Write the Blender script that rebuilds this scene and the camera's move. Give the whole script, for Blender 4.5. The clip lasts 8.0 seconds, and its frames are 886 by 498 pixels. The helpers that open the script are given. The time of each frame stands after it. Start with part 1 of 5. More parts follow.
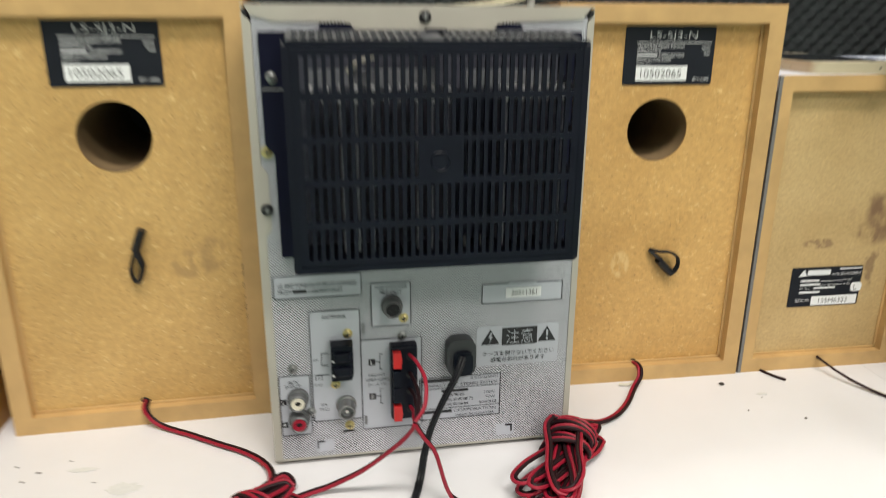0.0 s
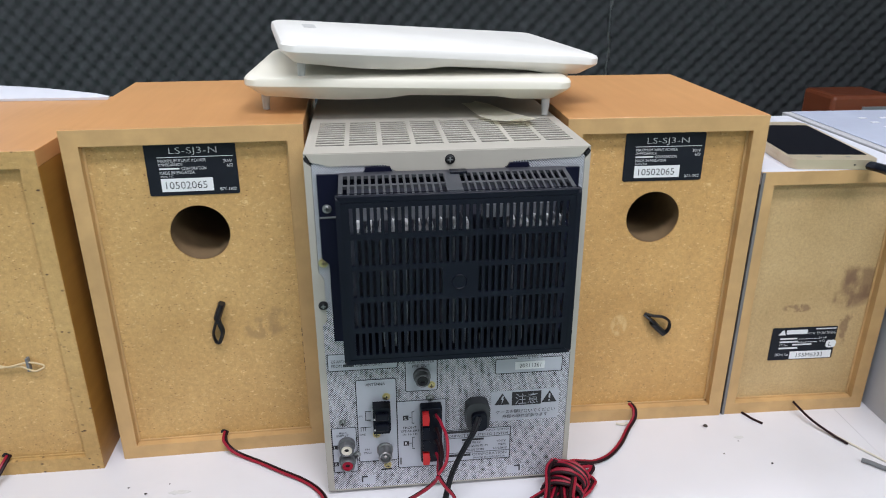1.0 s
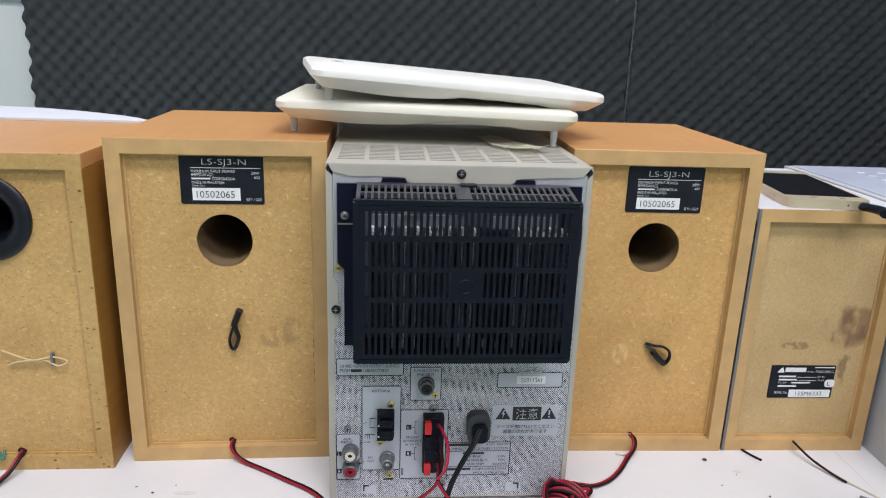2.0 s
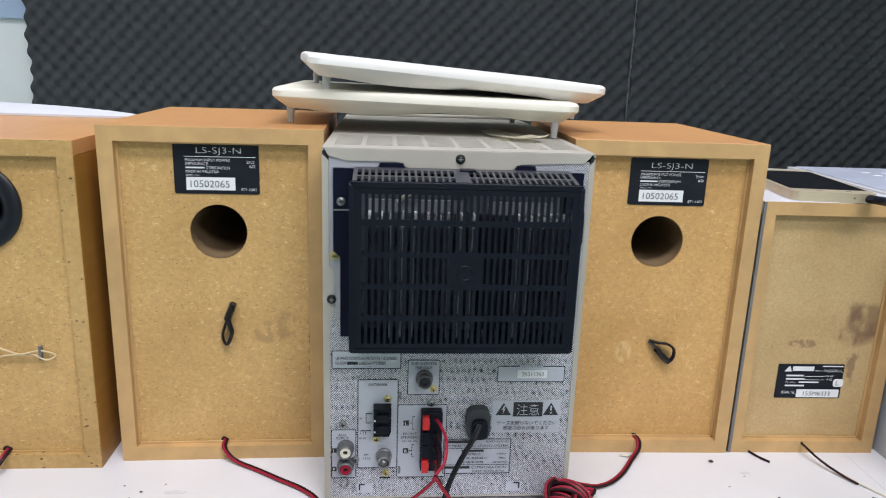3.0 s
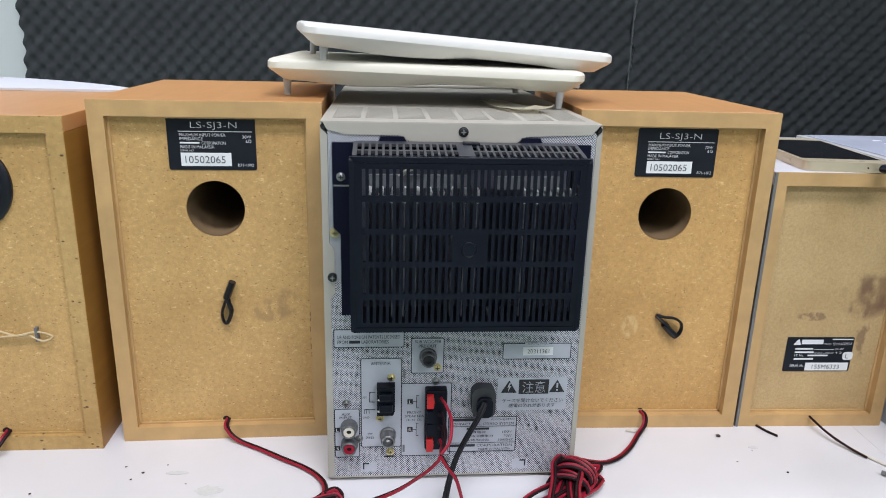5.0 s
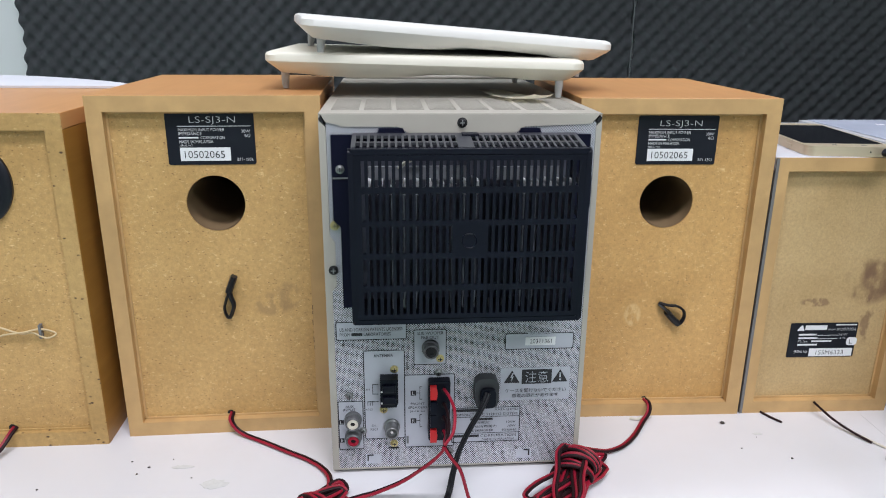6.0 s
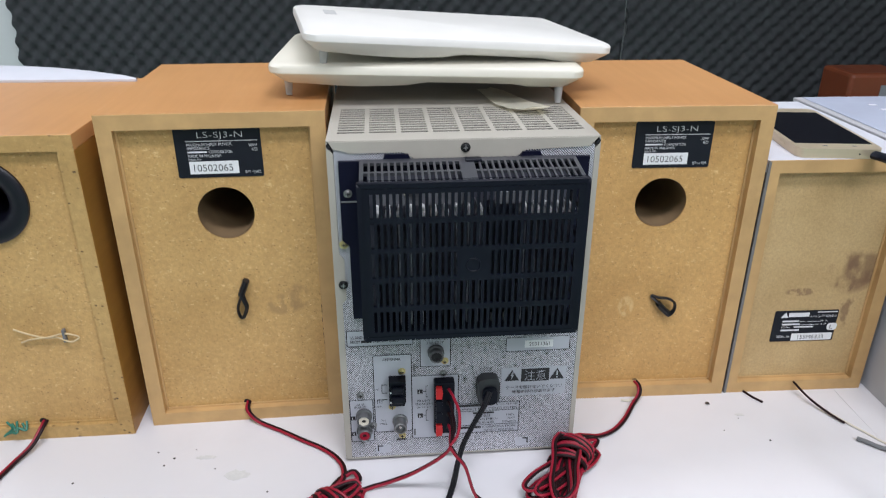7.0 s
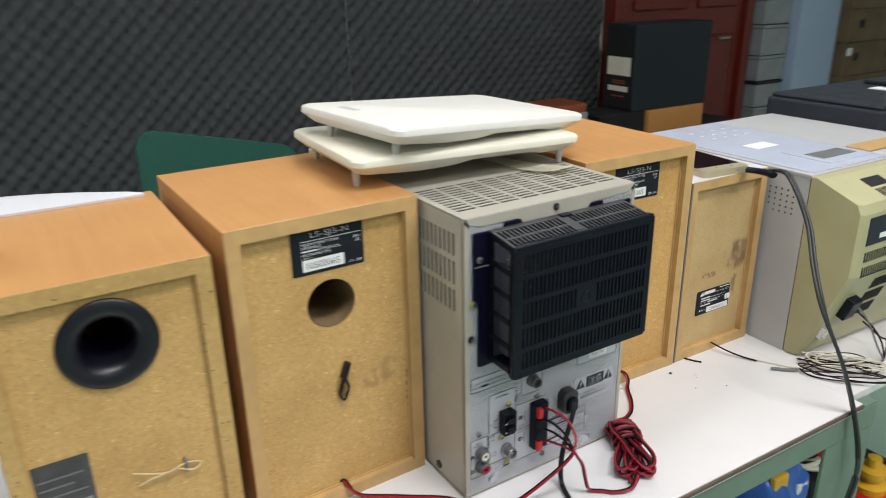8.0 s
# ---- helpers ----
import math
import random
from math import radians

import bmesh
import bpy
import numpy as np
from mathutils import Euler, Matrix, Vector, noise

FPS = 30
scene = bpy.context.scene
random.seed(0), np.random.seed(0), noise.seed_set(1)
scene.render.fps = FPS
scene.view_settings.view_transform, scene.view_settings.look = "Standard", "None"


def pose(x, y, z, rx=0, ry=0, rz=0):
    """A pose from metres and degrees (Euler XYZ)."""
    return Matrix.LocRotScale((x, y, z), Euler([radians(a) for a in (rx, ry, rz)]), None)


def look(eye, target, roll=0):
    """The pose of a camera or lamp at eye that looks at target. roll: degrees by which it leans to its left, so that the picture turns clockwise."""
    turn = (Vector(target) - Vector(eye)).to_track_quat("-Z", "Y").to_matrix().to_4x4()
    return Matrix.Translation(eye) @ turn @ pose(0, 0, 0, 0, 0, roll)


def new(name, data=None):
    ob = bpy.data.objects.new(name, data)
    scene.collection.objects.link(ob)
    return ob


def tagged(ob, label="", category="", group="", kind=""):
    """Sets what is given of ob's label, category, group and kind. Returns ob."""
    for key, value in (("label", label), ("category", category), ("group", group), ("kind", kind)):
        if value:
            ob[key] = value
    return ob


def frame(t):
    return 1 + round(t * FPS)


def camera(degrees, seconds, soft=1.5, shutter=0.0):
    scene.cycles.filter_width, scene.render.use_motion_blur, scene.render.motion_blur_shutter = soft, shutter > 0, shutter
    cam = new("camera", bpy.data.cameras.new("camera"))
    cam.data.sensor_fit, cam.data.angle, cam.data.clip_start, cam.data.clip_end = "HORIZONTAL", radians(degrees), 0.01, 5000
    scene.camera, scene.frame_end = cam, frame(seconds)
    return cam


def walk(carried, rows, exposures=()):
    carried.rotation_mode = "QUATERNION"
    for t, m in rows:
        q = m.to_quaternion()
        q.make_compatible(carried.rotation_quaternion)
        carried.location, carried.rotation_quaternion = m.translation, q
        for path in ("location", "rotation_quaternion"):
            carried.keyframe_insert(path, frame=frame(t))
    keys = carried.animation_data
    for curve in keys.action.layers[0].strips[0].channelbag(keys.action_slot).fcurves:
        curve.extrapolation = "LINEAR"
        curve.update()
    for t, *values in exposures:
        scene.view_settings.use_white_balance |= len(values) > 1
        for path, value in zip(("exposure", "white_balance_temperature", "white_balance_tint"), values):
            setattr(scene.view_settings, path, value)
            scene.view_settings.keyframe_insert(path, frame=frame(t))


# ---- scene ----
cam = camera(63.5, 8.0, soft=1.0, shutter=0.5)
PATH = [
    (0, (-0.048, -0.38, 0.262), (0.234, 1.502, -0.356), 0.3),
    (0.2, (-0.05, -0.416, 0.294), (0.186, 1.475, -0.314), -0.6),
    (0.5, (-0.049, -0.436, 0.341), (0.136, 1.441, -0.324), -1.3),
    (1, (-0.042, -0.436, 0.38), (0.113, 1.409, -0.377), -0.1),
    (1.5, (-0.044, -0.464, 0.364), (0.076, 1.417, -0.305), 1.6),
    (2.8, (-0.032, -0.481, 0.329), (0.08, 1.454, -0.166), 2.0),
    (3, (-0.038, -0.472, 0.323), (0.075, 1.461, -0.179), 2.0),
    (3.5, (-0.046, -0.472, 0.326), (0.062, 1.453, -0.205), 2.1),
    (4, (-0.043, -0.466, 0.324), (0.068, 1.452, -0.232), 2.0),
    (4.5, (-0.041, -0.459, 0.323), (0.074, 1.453, -0.251), 1.7),
    (6, (-0.037, -0.458, 0.323), (0.065, 1.446, -0.282), 0.5),
    (6.5, (-0.048, -0.445, 0.35), (0.054, 1.428, -0.343), -0.3),
    (7, (-0.045, -0.454, 0.396), (0.073, 1.362, -0.432), 0.2),
    (7.2, (-0.044, -0.449, 0.391), (0.115, 1.359, -0.45), 0.4),
    (7.4, (-0.095, -0.445, 0.397), (0.26, 1.355, -0.401), -0.1),
    (7.5, (-0.131, -0.446, 0.399), (0.322, 1.341, -0.376), -0.4),
    (7.6, (-0.191, -0.451, 0.406), (0.401, 1.307, -0.343), -1.3),
    (7.8, (-0.292, -0.45, 0.425), (0.52, 1.235, -0.284), -2.4),
    (8, (-0.366, -0.439, 0.439), (0.576, 1.178, -0.267), -1.1),
]
walk(cam, [(t, look(eye, target, roll)) for t, eye, target, roll in PATH],
     [(0.0, 0.08, 7400, 4), (0.5, -0.05, 6500, 10), (1.0, -0.10, 6250, 10), (1.5, -0.10, 6400, 10), (3.0, 0.0, 6350, 10), (4.5, -0.02, 6250, 10), (6.0, -0.08, 6250, 10), (6.5, 0.0, 6250, 10), (7.0, -0.17, 6250, 10),
      (7.2, -0.06, 6400, 10), (7.4, -0.16, 7380, 4), (7.6, -0.17, 7380, 4), (8.0, -0.10, 6850, 5)])

# ---- light ----
world = bpy.data.worlds.new("world")
scene.world = world
world.use_nodes = True
world.node_tree.nodes["Background"].inputs[0].default_value = (0.75, 0.85, 1.0, 1)
world.node_tree.nodes["Background"].inputs[1].default_value = 0.15


def ceiling_lamp(x, y, z, sx, sy, watts, colour=(0.965, 0.94, 1.0)):
    data = bpy.data.lights.new("ceiling_lamp", "AREA")
    data.shape, data.size, data.size_y, data.energy, data.color = "RECTANGLE", sx, sy, watts, colour
    ob = new("ceiling_lamp", data)
    ob.matrix_world = pose(x, y, z)
    return ob


ceiling_lamp(0.5, 0.75, 1.78, 1.2, 0.35, 13.5)
ceiling_lamp(-0.05, -0.72, 1.78, 1.2, 0.35, 33)
ceiling_lamp(-1.7, 0.9, 1.78, 1.2, 0.35, 20)
ceiling_lamp(0.9, -1.8, 1.78, 1.2, 0.6, 37)
ceiling_lamp(2.8, 0.4, 1.78, 1.2, 0.35, 5)



# ---- materials ----
def nodes_of(name):
    m = bpy.data.materials.new(name)
    m.use_nodes = True
    return m, m.node_tree.nodes, m.node_tree.links, m.node_tree.nodes["Principled BSDF"]


def mix_colour(n, l, fac, a, b, mode="MIX"):
    x = n.new("ShaderNodeMix")
    x.data_type, x.blend_type = "RGBA", mode
    for i, v in ((0, fac), (6, a), (7, b)):
        if isinstance(v, (int, float)):
            x.inputs[i].default_value = v
        elif isinstance(v, tuple):
            x.inputs[i].default_value = (*v, 1)
        else:
            l.new(v, x.inputs[i])
    return x.outputs[2]


def ramp(n, l, src, lo, hi):
    r = n.new("ShaderNodeMapRange")
    r.clamp = True
    r.inputs[1].default_value, r.inputs[2].default_value = lo, hi
    l.new(src, r.inputs[0])
    return r.outputs[0]


def noise_tex(n, l, coords, scale, detail=3, rough=0.55, stretch=None):
    t = n.new("ShaderNodeTexNoise")
    t.inputs["Scale"].default_value, t.inputs["Detail"].default_value, t.inputs["Roughness"].default_value = scale, detail, rough
    if stretch:
        mp = n.new("ShaderNodeMapping")
        mp.inputs["Scale"].default_value = stretch
        l.new(coords, mp.inputs[0])
        coords = mp.outputs[0]
    l.new(coords, t.inputs["Vector"])
    return t.outputs[0]


def plain(name, colour, rough=0.5, metal=0.0, vary=0.12, scale=60, bump=0.0, bump_scale=400, dirt=0.0, gloss=0.5):
    """A surface with soft mottling at two scales, fine relief and, where asked, some grime."""
    m, n, l, p = nodes_of(name)
    co = n.new("ShaderNodeTexCoord").outputs["Object"]
    dark = tuple(c * (1 - vary) for c in colour)
    lite = tuple(min(1, c * (1 + vary)) for c in colour)
    c = mix_colour(n, l, ramp(n, l, noise_tex(n, l, co, scale), 0.3, 0.7), dark, lite)
    c = mix_colour(n, l, ramp(n, l, noise_tex(n, l, co, scale / 7), 0.35, 0.75), c, tuple(v * (1 - 0.6 * vary) for v in colour))
    if dirt:
        d = ramp(n, l, noise_tex(n, l, co, scale / 3, 6, 0.7), 0.58, 0.74)
        mu = n.new("ShaderNodeMath")
        mu.operation = "MULTIPLY"
        mu.inputs[1].default_value = dirt
        l.new(d, mu.inputs[0])
        c = mix_colour(n, l, mu.outputs[0], c, tuple(v * 0.35 for v in colour))
    l.new(c, p.inputs["Base Color"])
    p.inputs["Metallic"].default_value = metal
    rr = n.new("ShaderNodeMapRange")
    rr.inputs[3].default_value, rr.inputs[4].default_value = max(0.02, rough - 0.08), min(1, rough + 0.08)
    l.new(noise_tex(n, l, co, scale * 2), rr.inputs[0])
    l.new(rr.outputs[0], p.inputs["Roughness"])
    p.inputs["Specular IOR Level"].default_value = gloss
    if bump:
        b = n.new("ShaderNodeBump")
        b.inputs["Strength"].default_value, b.inputs["Distance"].default_value = bump, 0.0006
        l.new(noise_tex(n, l, co, bump_scale, 4), b.inputs["Height"])
        l.new(b.outputs[0], p.inputs["Normal"])
    return m


def chipboard(name, base, fleck, speck, size=1.0, pits=0.7, stain=0.0, stain_at=None, stain_colour=(0.16, 0.085, 0.05)):
    """Pressed wood chips: pale and dark flecks, small dark pits, a broad uneven tone and old stains."""
    m, n, l, p = nodes_of(name)
    co = n.new("ShaderNodeTexCoord").outputs["Object"]
    c = mix_colour(n, l, ramp(n, l, noise_tex(n, l, co, 330 * size, 5, 0.75), 0.3, 0.72), tuple(v * 0.79 for v in base), tuple(v * 1.10 for v in base))
    c = mix_colour(n, l, ramp(n, l, noise_tex(n, l, co, 190 * size, 4, 0.7, (0.75, 1, 1.5)), 0.62, 0.78), c, fleck)
    c = mix_colour(n, l, ramp(n, l, noise_tex(n, l, co, 300 * size, 4, 0.7, (1.3, 1, 0.8)), 0.60, 0.74), c, tuple(v * 0.68 for v in base))
    c = mix_colour(n, l, ramp(n, l, noise_tex(n, l, co, 330 * size, 4, 0.7, (0.75, 1, 1.35)), 0.61, 0.74), c, tuple(v * 1.04 for v in fleck))
    v = n.new("ShaderNodeTexVoronoi")
    v.inputs["Scale"].default_value = 400 * size
    bent = n.new("ShaderNodeMapping")
    bent.inputs["Scale"].default_value = (0.7, 1, 1.2)
    bent.inputs["Rotation"].default_value = (0, 0.6, 0)
    l.new(co, bent.inputs[0])
    l.new(bent.outputs[0], v.inputs["Vector"])
    few = ramp(n, l, noise_tex(n, l, co, 150 * size, 3), 0.50, 0.58)
    dot = ramp(n, l, v.outputs["Distance"], 0.26, 0.14)
    both = n.new("ShaderNodeMath")
    both.operation = "MULTIPLY"
    l.new(few, both.inputs[0])
    l.new(dot, both.inputs[1])
    sp = n.new("ShaderNodeMath")
    sp.operation = "MULTIPLY"
    sp.inputs[1].default_value = pits
    l.new(both.outputs[0], sp.inputs[0])
    c = mix_colour(n, l, sp.outputs[0], c, speck)
    tone = mix_colour(n, l, ramp(n, l, noise_tex(n, l, co, 11, 4, 0.6), 0.38, 0.72), (1.03, 1.03, 1.03), (0.82, 0.78, 0.70))
    c = mix_colour(n, l, 1.0, c, tone, "MULTIPLY")
    if stain:
        s = ramp(n, l, noise_tex(n, l, co, 38, 5, 0.65), 0.66, 0.74)
        mu = n.new("ShaderNodeMath")
        mu.operation = "MULTIPLY"
        mu.inputs[1].default_value = stain
        l.new(s, mu.inputs[0])
        c = mix_colour(n, l, mu.outputs[0], c, tuple(q * 0.42 for q in base))
    for (sx, sz, hx, hz, ragged) in (stain_at or ()):
        g = n.new("ShaderNodeMapping")
        g.vector_type = "POINT"
        g.inputs["Location"].default_value = (-sx / hx, 0, -sz / hz)
        g.inputs["Scale"].default_value = (1 / hx, 0, 1 / hz)
        l.new(co, g.inputs[0])
        ln = n.new("ShaderNodeVectorMath")
        ln.operation = "LENGTH"
        l.new(g.outputs[0], ln.inputs[0])
        inside = ramp(n, l, ln.outputs["Value"], 1.1, 0.8)
        rag = ramp(n, l, noise_tex(n, l, co, ragged, 4, 0.6, (1, 1, 0.6)), 0.44, 0.56)
        mu = n.new("ShaderNodeMath")
        mu.operation = "MULTIPLY"
        l.new(inside, mu.inputs[0])
        l.new(rag, mu.inputs[1])
        m2 = n.new("ShaderNodeMath")
        m2.operation = "MULTIPLY"
        m2.inputs[1].default_value = 0.62
        l.new(mu.outputs[0], m2.inputs[0])
        c = mix_colour(n, l, m2.outputs[0], c, stain_colour)
    l.new(c, p.inputs["Base Color"])
    p.inputs["Roughness"].default_value = 0.62
    b = n.new("ShaderNodeBump")
    b.inputs["Strength"].default_value, b.inputs["Distance"].default_value = 0.35, 0.0005
    l.new(noise_tex(n, l, co, 500 * size, 4), b.inputs["Height"])
    l.new(b.outputs[0], p.inputs["Normal"])
    return m


def veneer(name, base, dark, rough=0.42):
    """Printed wood-grain foil running front to back."""
    m, n, l, p = nodes_of(name)
    co = n.new("ShaderNodeTexCoord").outputs["Object"]
    c = mix_colour(n, l, ramp(n, l, noise_tex(n, l, co, 110, 4, 0.6, (1.0, 0.06, 1.0)), 0.35, 0.7), base, dark)
    tone = mix_colour(n, l, ramp(n, l, noise_tex(n, l, co, 9, 3), 0.3, 0.7), (1, 1, 1), (0.88, 0.86, 0.84))
    c = mix_colour(n, l, 1.0, c, tone, "MULTIPLY")
    l.new(c, p.inputs["Base Color"])
    p.inputs["Roughness"].default_value = rough
    b = n.new("ShaderNodeBump")
    b.inputs["Strength"].default_value, b.inputs["Distance"].default_value = 0.12, 0.0003
    l.new(noise_tex(n, l, co, 700, 3, 0.6, (1.0, 0.1, 1.0)), b.inputs["Height"])
    l.new(b.outputs[0], p.inputs["Normal"])
    return m


def dotted_metal(name, light, dark, pitch):
    """Silver sheet with a fine printed net of dark dots."""
    m, n, l, p = nodes_of(name)
    co = n.new("ShaderNodeTexCoord").outputs["Object"]
    sep = n.new("ShaderNodeSeparateXYZ")
    l.new(co, sep.inputs[0])
    waves = []
    for out in (0, 2):
        s = n.new("ShaderNodeMath")
        s.operation = "MULTIPLY"
        s.inputs[1].default_value = math.pi / pitch
        l.new(sep.outputs[out], s.inputs[0])
        w = n.new("ShaderNodeMath")
        w.operation = "SINE"
        l.new(s.outputs[0], w.inputs[0])
        waves.append(w.outputs[0])
    mu = n.new("ShaderNodeMath")
    mu.operation = "MULTIPLY"
    l.new(waves[0], mu.inputs[0])
    l.new(waves[1], mu.inputs[1])
    spot = ramp(n, l, mu.outputs[0], 0.0, 0.12)
    grime = mix_colour(n, l, ramp(n, l, noise_tex(n, l, co, 22, 4), 0.35, 0.75), light, tuple(v * 0.9 for v in light))
    l.new(mix_colour(n, l, spot, grime, dark), p.inputs["Base Color"])
    p.inputs["Metallic"].default_value = 0.1
    p.inputs["Roughness"].default_value = 0.45
    return m


MDF = plain("mdf_edge", (0.515, 0.325, 0.136), 0.6, 0.0, 0.15, 42, 0.25, 900, 0.25)
BOARD = chipboard("chipboard", (0.565, 0.355, 0.132), (0.78, 0.57, 0.28), (0.23, 0.125, 0.045), 1.0, 0.78, 0.45)
BOARD_WARM = chipboard("warm_chipboard", (0.585, 0.348, 0.122), (0.78, 0.55, 0.26), (0.23, 0.125, 0.045), 1.0, 0.6, 0.4, ((0.056, 0.094, 0.007, 0.010, 120),), (0.70, 0.50, 0.24))
BOARD_STAINED = chipboard("stained_chipboard", (0.565, 0.355, 0.132), (0.78, 0.57, 0.28), (0.23, 0.125, 0.045), 1.0, 0.78, 0.5, ((0.130, 0.118, 0.010, 0.012, 120), (0.118, 0.112, 0.014, 0.010, 150), (0.146, 0.030, 0.006, 0.010, 110)), (0.33, 0.205, 0.085))
ROUGH_EDGE = chipboard("chipboard_edge", (0.52, 0.335, 0.125), (0.66, 0.46, 0.2), (0.085, 0.045, 0.02), 0.55, 1.0, 0.35)
FIBRE = chipboard("fibreboard", (0.53, 0.375, 0.18), (0.57, 0.42, 0.23), (0.2, 0.13, 0.07), 1.3, 0.25, 0.16,
                  ((0.100, 0.121, 0.024, 0.020, 60), (0.108, 0.124, 0.018, 0.016, 40), (0.102, 0.090, 0.007, 0.024, 110), (0.056, 0.103, 0.014, 0.004, 150)))
VENEER = veneer("orange_veneer", (0.60, 0.312, 0.120), (0.55, 0.278, 0.102), 0.36)
# Darker veneer for the ringed speaker's sides: gap shade put into the colour.
VENEER_SHADED = veneer("shaded_veneer", (0.40, 0.205, 0.040), (0.34, 0.165, 0.030))
SILVER_FOIL = plain("silver_foil", (0.62, 0.63, 0.68), 0.4, 0.0, 0.05)
GREY_FOIL = plain("grey_foil", (0.15, 0.148, 0.145), 0.45, 0.0, 0.1)
CASE = plain("beige_grey_enamel", (0.405, 0.382, 0.332), 0.40, 0.0, 0.05, 50, 0.08, 900)
DOTS = dotted_metal("dotted_sheet", (0.68, 0.69, 0.75), (0.008, 0.010, 0.015), 0.00087)
SILVER = plain("silver_print", (0.465, 0.48, 0.535), 0.42, 0.1, 0.04, 80)
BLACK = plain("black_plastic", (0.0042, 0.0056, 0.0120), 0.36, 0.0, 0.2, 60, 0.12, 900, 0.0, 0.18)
NAVY = plain("blue_black_plastic", (0.0042, 0.005, 0.018), 0.4, 0.0, 0.2, 60, 0.1, 900, 0.0, 0.13)
# Near-black: the shade inside openings put into colour, also plain black things.
PITCH = plain("black_and_hole_shade", (0.006, 0.006, 0.008), 0.7, 0.0, 0.2)
LABEL_BLACK = plain("black_label", (0.010, 0.012, 0.018), 0.45, 0.0, 0.15, 60, 0.0, 400, 0.0, 0.2)
INK_WHITE = plain("white_ink", (0.72, 0.73, 0.75), 0.5, 0.0, 0.03)
PAPER = plain("white_paper", (0.78, 0.79, 0.80), 0.55, 0.0, 0.03)
INK = plain("dark_ink", (0.014, 0.014, 0.018), 0.5, 0.0, 0.1)
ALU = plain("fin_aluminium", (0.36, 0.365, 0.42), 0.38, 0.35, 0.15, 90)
# Fin aluminium darkened: the shade behind the cage is put into the colour.
ALU_SHADED = plain("shaded_fin", (0.10, 0.102, 0.135), 0.5, 0.3, 0.15, 90)
RAIL = plain("sink_rail_grey", (0.26, 0.265, 0.29), 0.45, 0.2, 0.12, 90)
# White base colour stands for the glints on the aluminium tabs.
TIP = plain("glint_white_tip", (0.95, 0.95, 0.97), 0.4, 0.0, 0.03)
SOCKET = plain("socket_shell", (0.115, 0.118, 0.122), 0.42, 0.2, 0.1)
CHROME = plain("nickel", (0.62, 0.61, 0.58), 0.28, 1.0, 0.06)
BRASS = plain("yellow_zinc", (0.62, 0.52, 0.25), 0.32, 0.95, 0.1)
DARK_STEEL = plain("black_screw", (0.028, 0.028, 0.030), 0.38, 0.6, 0.1)
GREY_PLASTIC = plain("grey_plastic", (0.15, 0.155, 0.16), 0.5, 0.0, 0.08)
GRIP = plain("grip_rubber", (0.034, 0.036, 0.041), 0.45, 0.0, 0.1)
# Glossier cage plastic, lightened: the upward slats' sheen is put into its colour.
BLACK_TOP_LIT = plain("top_lit_black_plastic", (0.034, 0.036, 0.044), 0.34, 0.0, 0.2, 60, 0.06, 900, 0.0, 1.0)
DULL_CHROME = plain("dull_nickel", (0.30, 0.30, 0.30), 0.35, 0.9, 0.1)
GLUE = plain("dried_glue", (0.60, 0.49, 0.32), 0.25, 0.0, 0.1)
RED = plain("red_plastic", (0.55, 0.018, 0.02), 0.38, 0.0, 0.08)
RED_WIRE = plain("red_wire", (0.28, 0.008, 0.026), 0.42, 0.0, 0.12, 60, 0.0, 900, 0.0, 0.35)
BLACK_WIRE = plain("black_wire", (0.018, 0.006, 0.008), 0.5, 0.0, 0.2, 60, 0.0, 900, 0.0, 0.2)
CORD = plain("black_cord", (0.009, 0.0095, 0.012), 0.4, 0.0, 0.15, 60, 0.0, 900, 0.0, 0.3)
WHITE_WIRE = plain("cream_wire", (0.66, 0.62, 0.52), 0.45, 0.0, 0.08)
WHITE_ABS = plain("white_abs", (0.72, 0.71, 0.675), 0.42, 0.0, 0.04, 25, 0.12, 300, 0.08)
WHITE_AGED = plain("yellowed_abs", (0.71, 0.685, 0.585), 0.44, 0.0, 0.06, 14, 0.12, 300, 0.08)
FOOT_GREY = plain("grey_foot", (0.50, 0.50, 0.49), 0.5, 0.0, 0.05)
STRING = plain("cream_string", (0.60, 0.47, 0.27), 0.7, 0.0, 0.1, 200)
TAPE = plain("old_masking_tape", (0.88, 0.85, 0.72), 0.6, 0.0, 0.08, 90, 0.3, 500)
TABLE = plain("white_laminate", (0.70, 0.69, 0.71), 0.36, 0.0, 0.03, 18, 0.04, 800, 0.06)
TABLE_EDGE = plain("brown_edge", (0.10, 0.065, 0.05), 0.5, 0.0, 0.2)
GREEN_STEEL = plain("green_enamel", (0.135, 0.195, 0.15), 0.45, 0.0, 0.12, 30, 0.05, 600, 0.2)
FOAM = plain("grey_foam", (0.054, 0.059, 0.064), 0.95, 0.0, 0.22, 30, 0.3, 900)
SEAM = plain("pale_seam", (0.15, 0.165, 0.17), 0.7, 0.0, 0.25, 14)
WALL = plain("white_wall", (0.76, 0.79, 0.79), 0.8, 0.0, 0.03, 6)
BLUE_WALL = plain("pale_blue_wall", (0.36, 0.46, 0.62), 0.7, 0.0, 0.04, 6)
CEILING = plain("ceiling_white", (0.8, 0.8, 0.79), 0.85, 0.0, 0.03, 6)
FLOOR = plain("green_floor", (0.35, 0.50, 0.41), 0.45, 0.0, 0.06, 8, 0.02, 300, 0.15)
GREEN_CHAIR = plain("green_plastic", (0.016, 0.092, 0.07), 0.45, 0.0, 0.1, 20)
GOLD = plain("gold_aluminium", (0.66, 0.56, 0.40), 0.38, 0.6, 0.04)
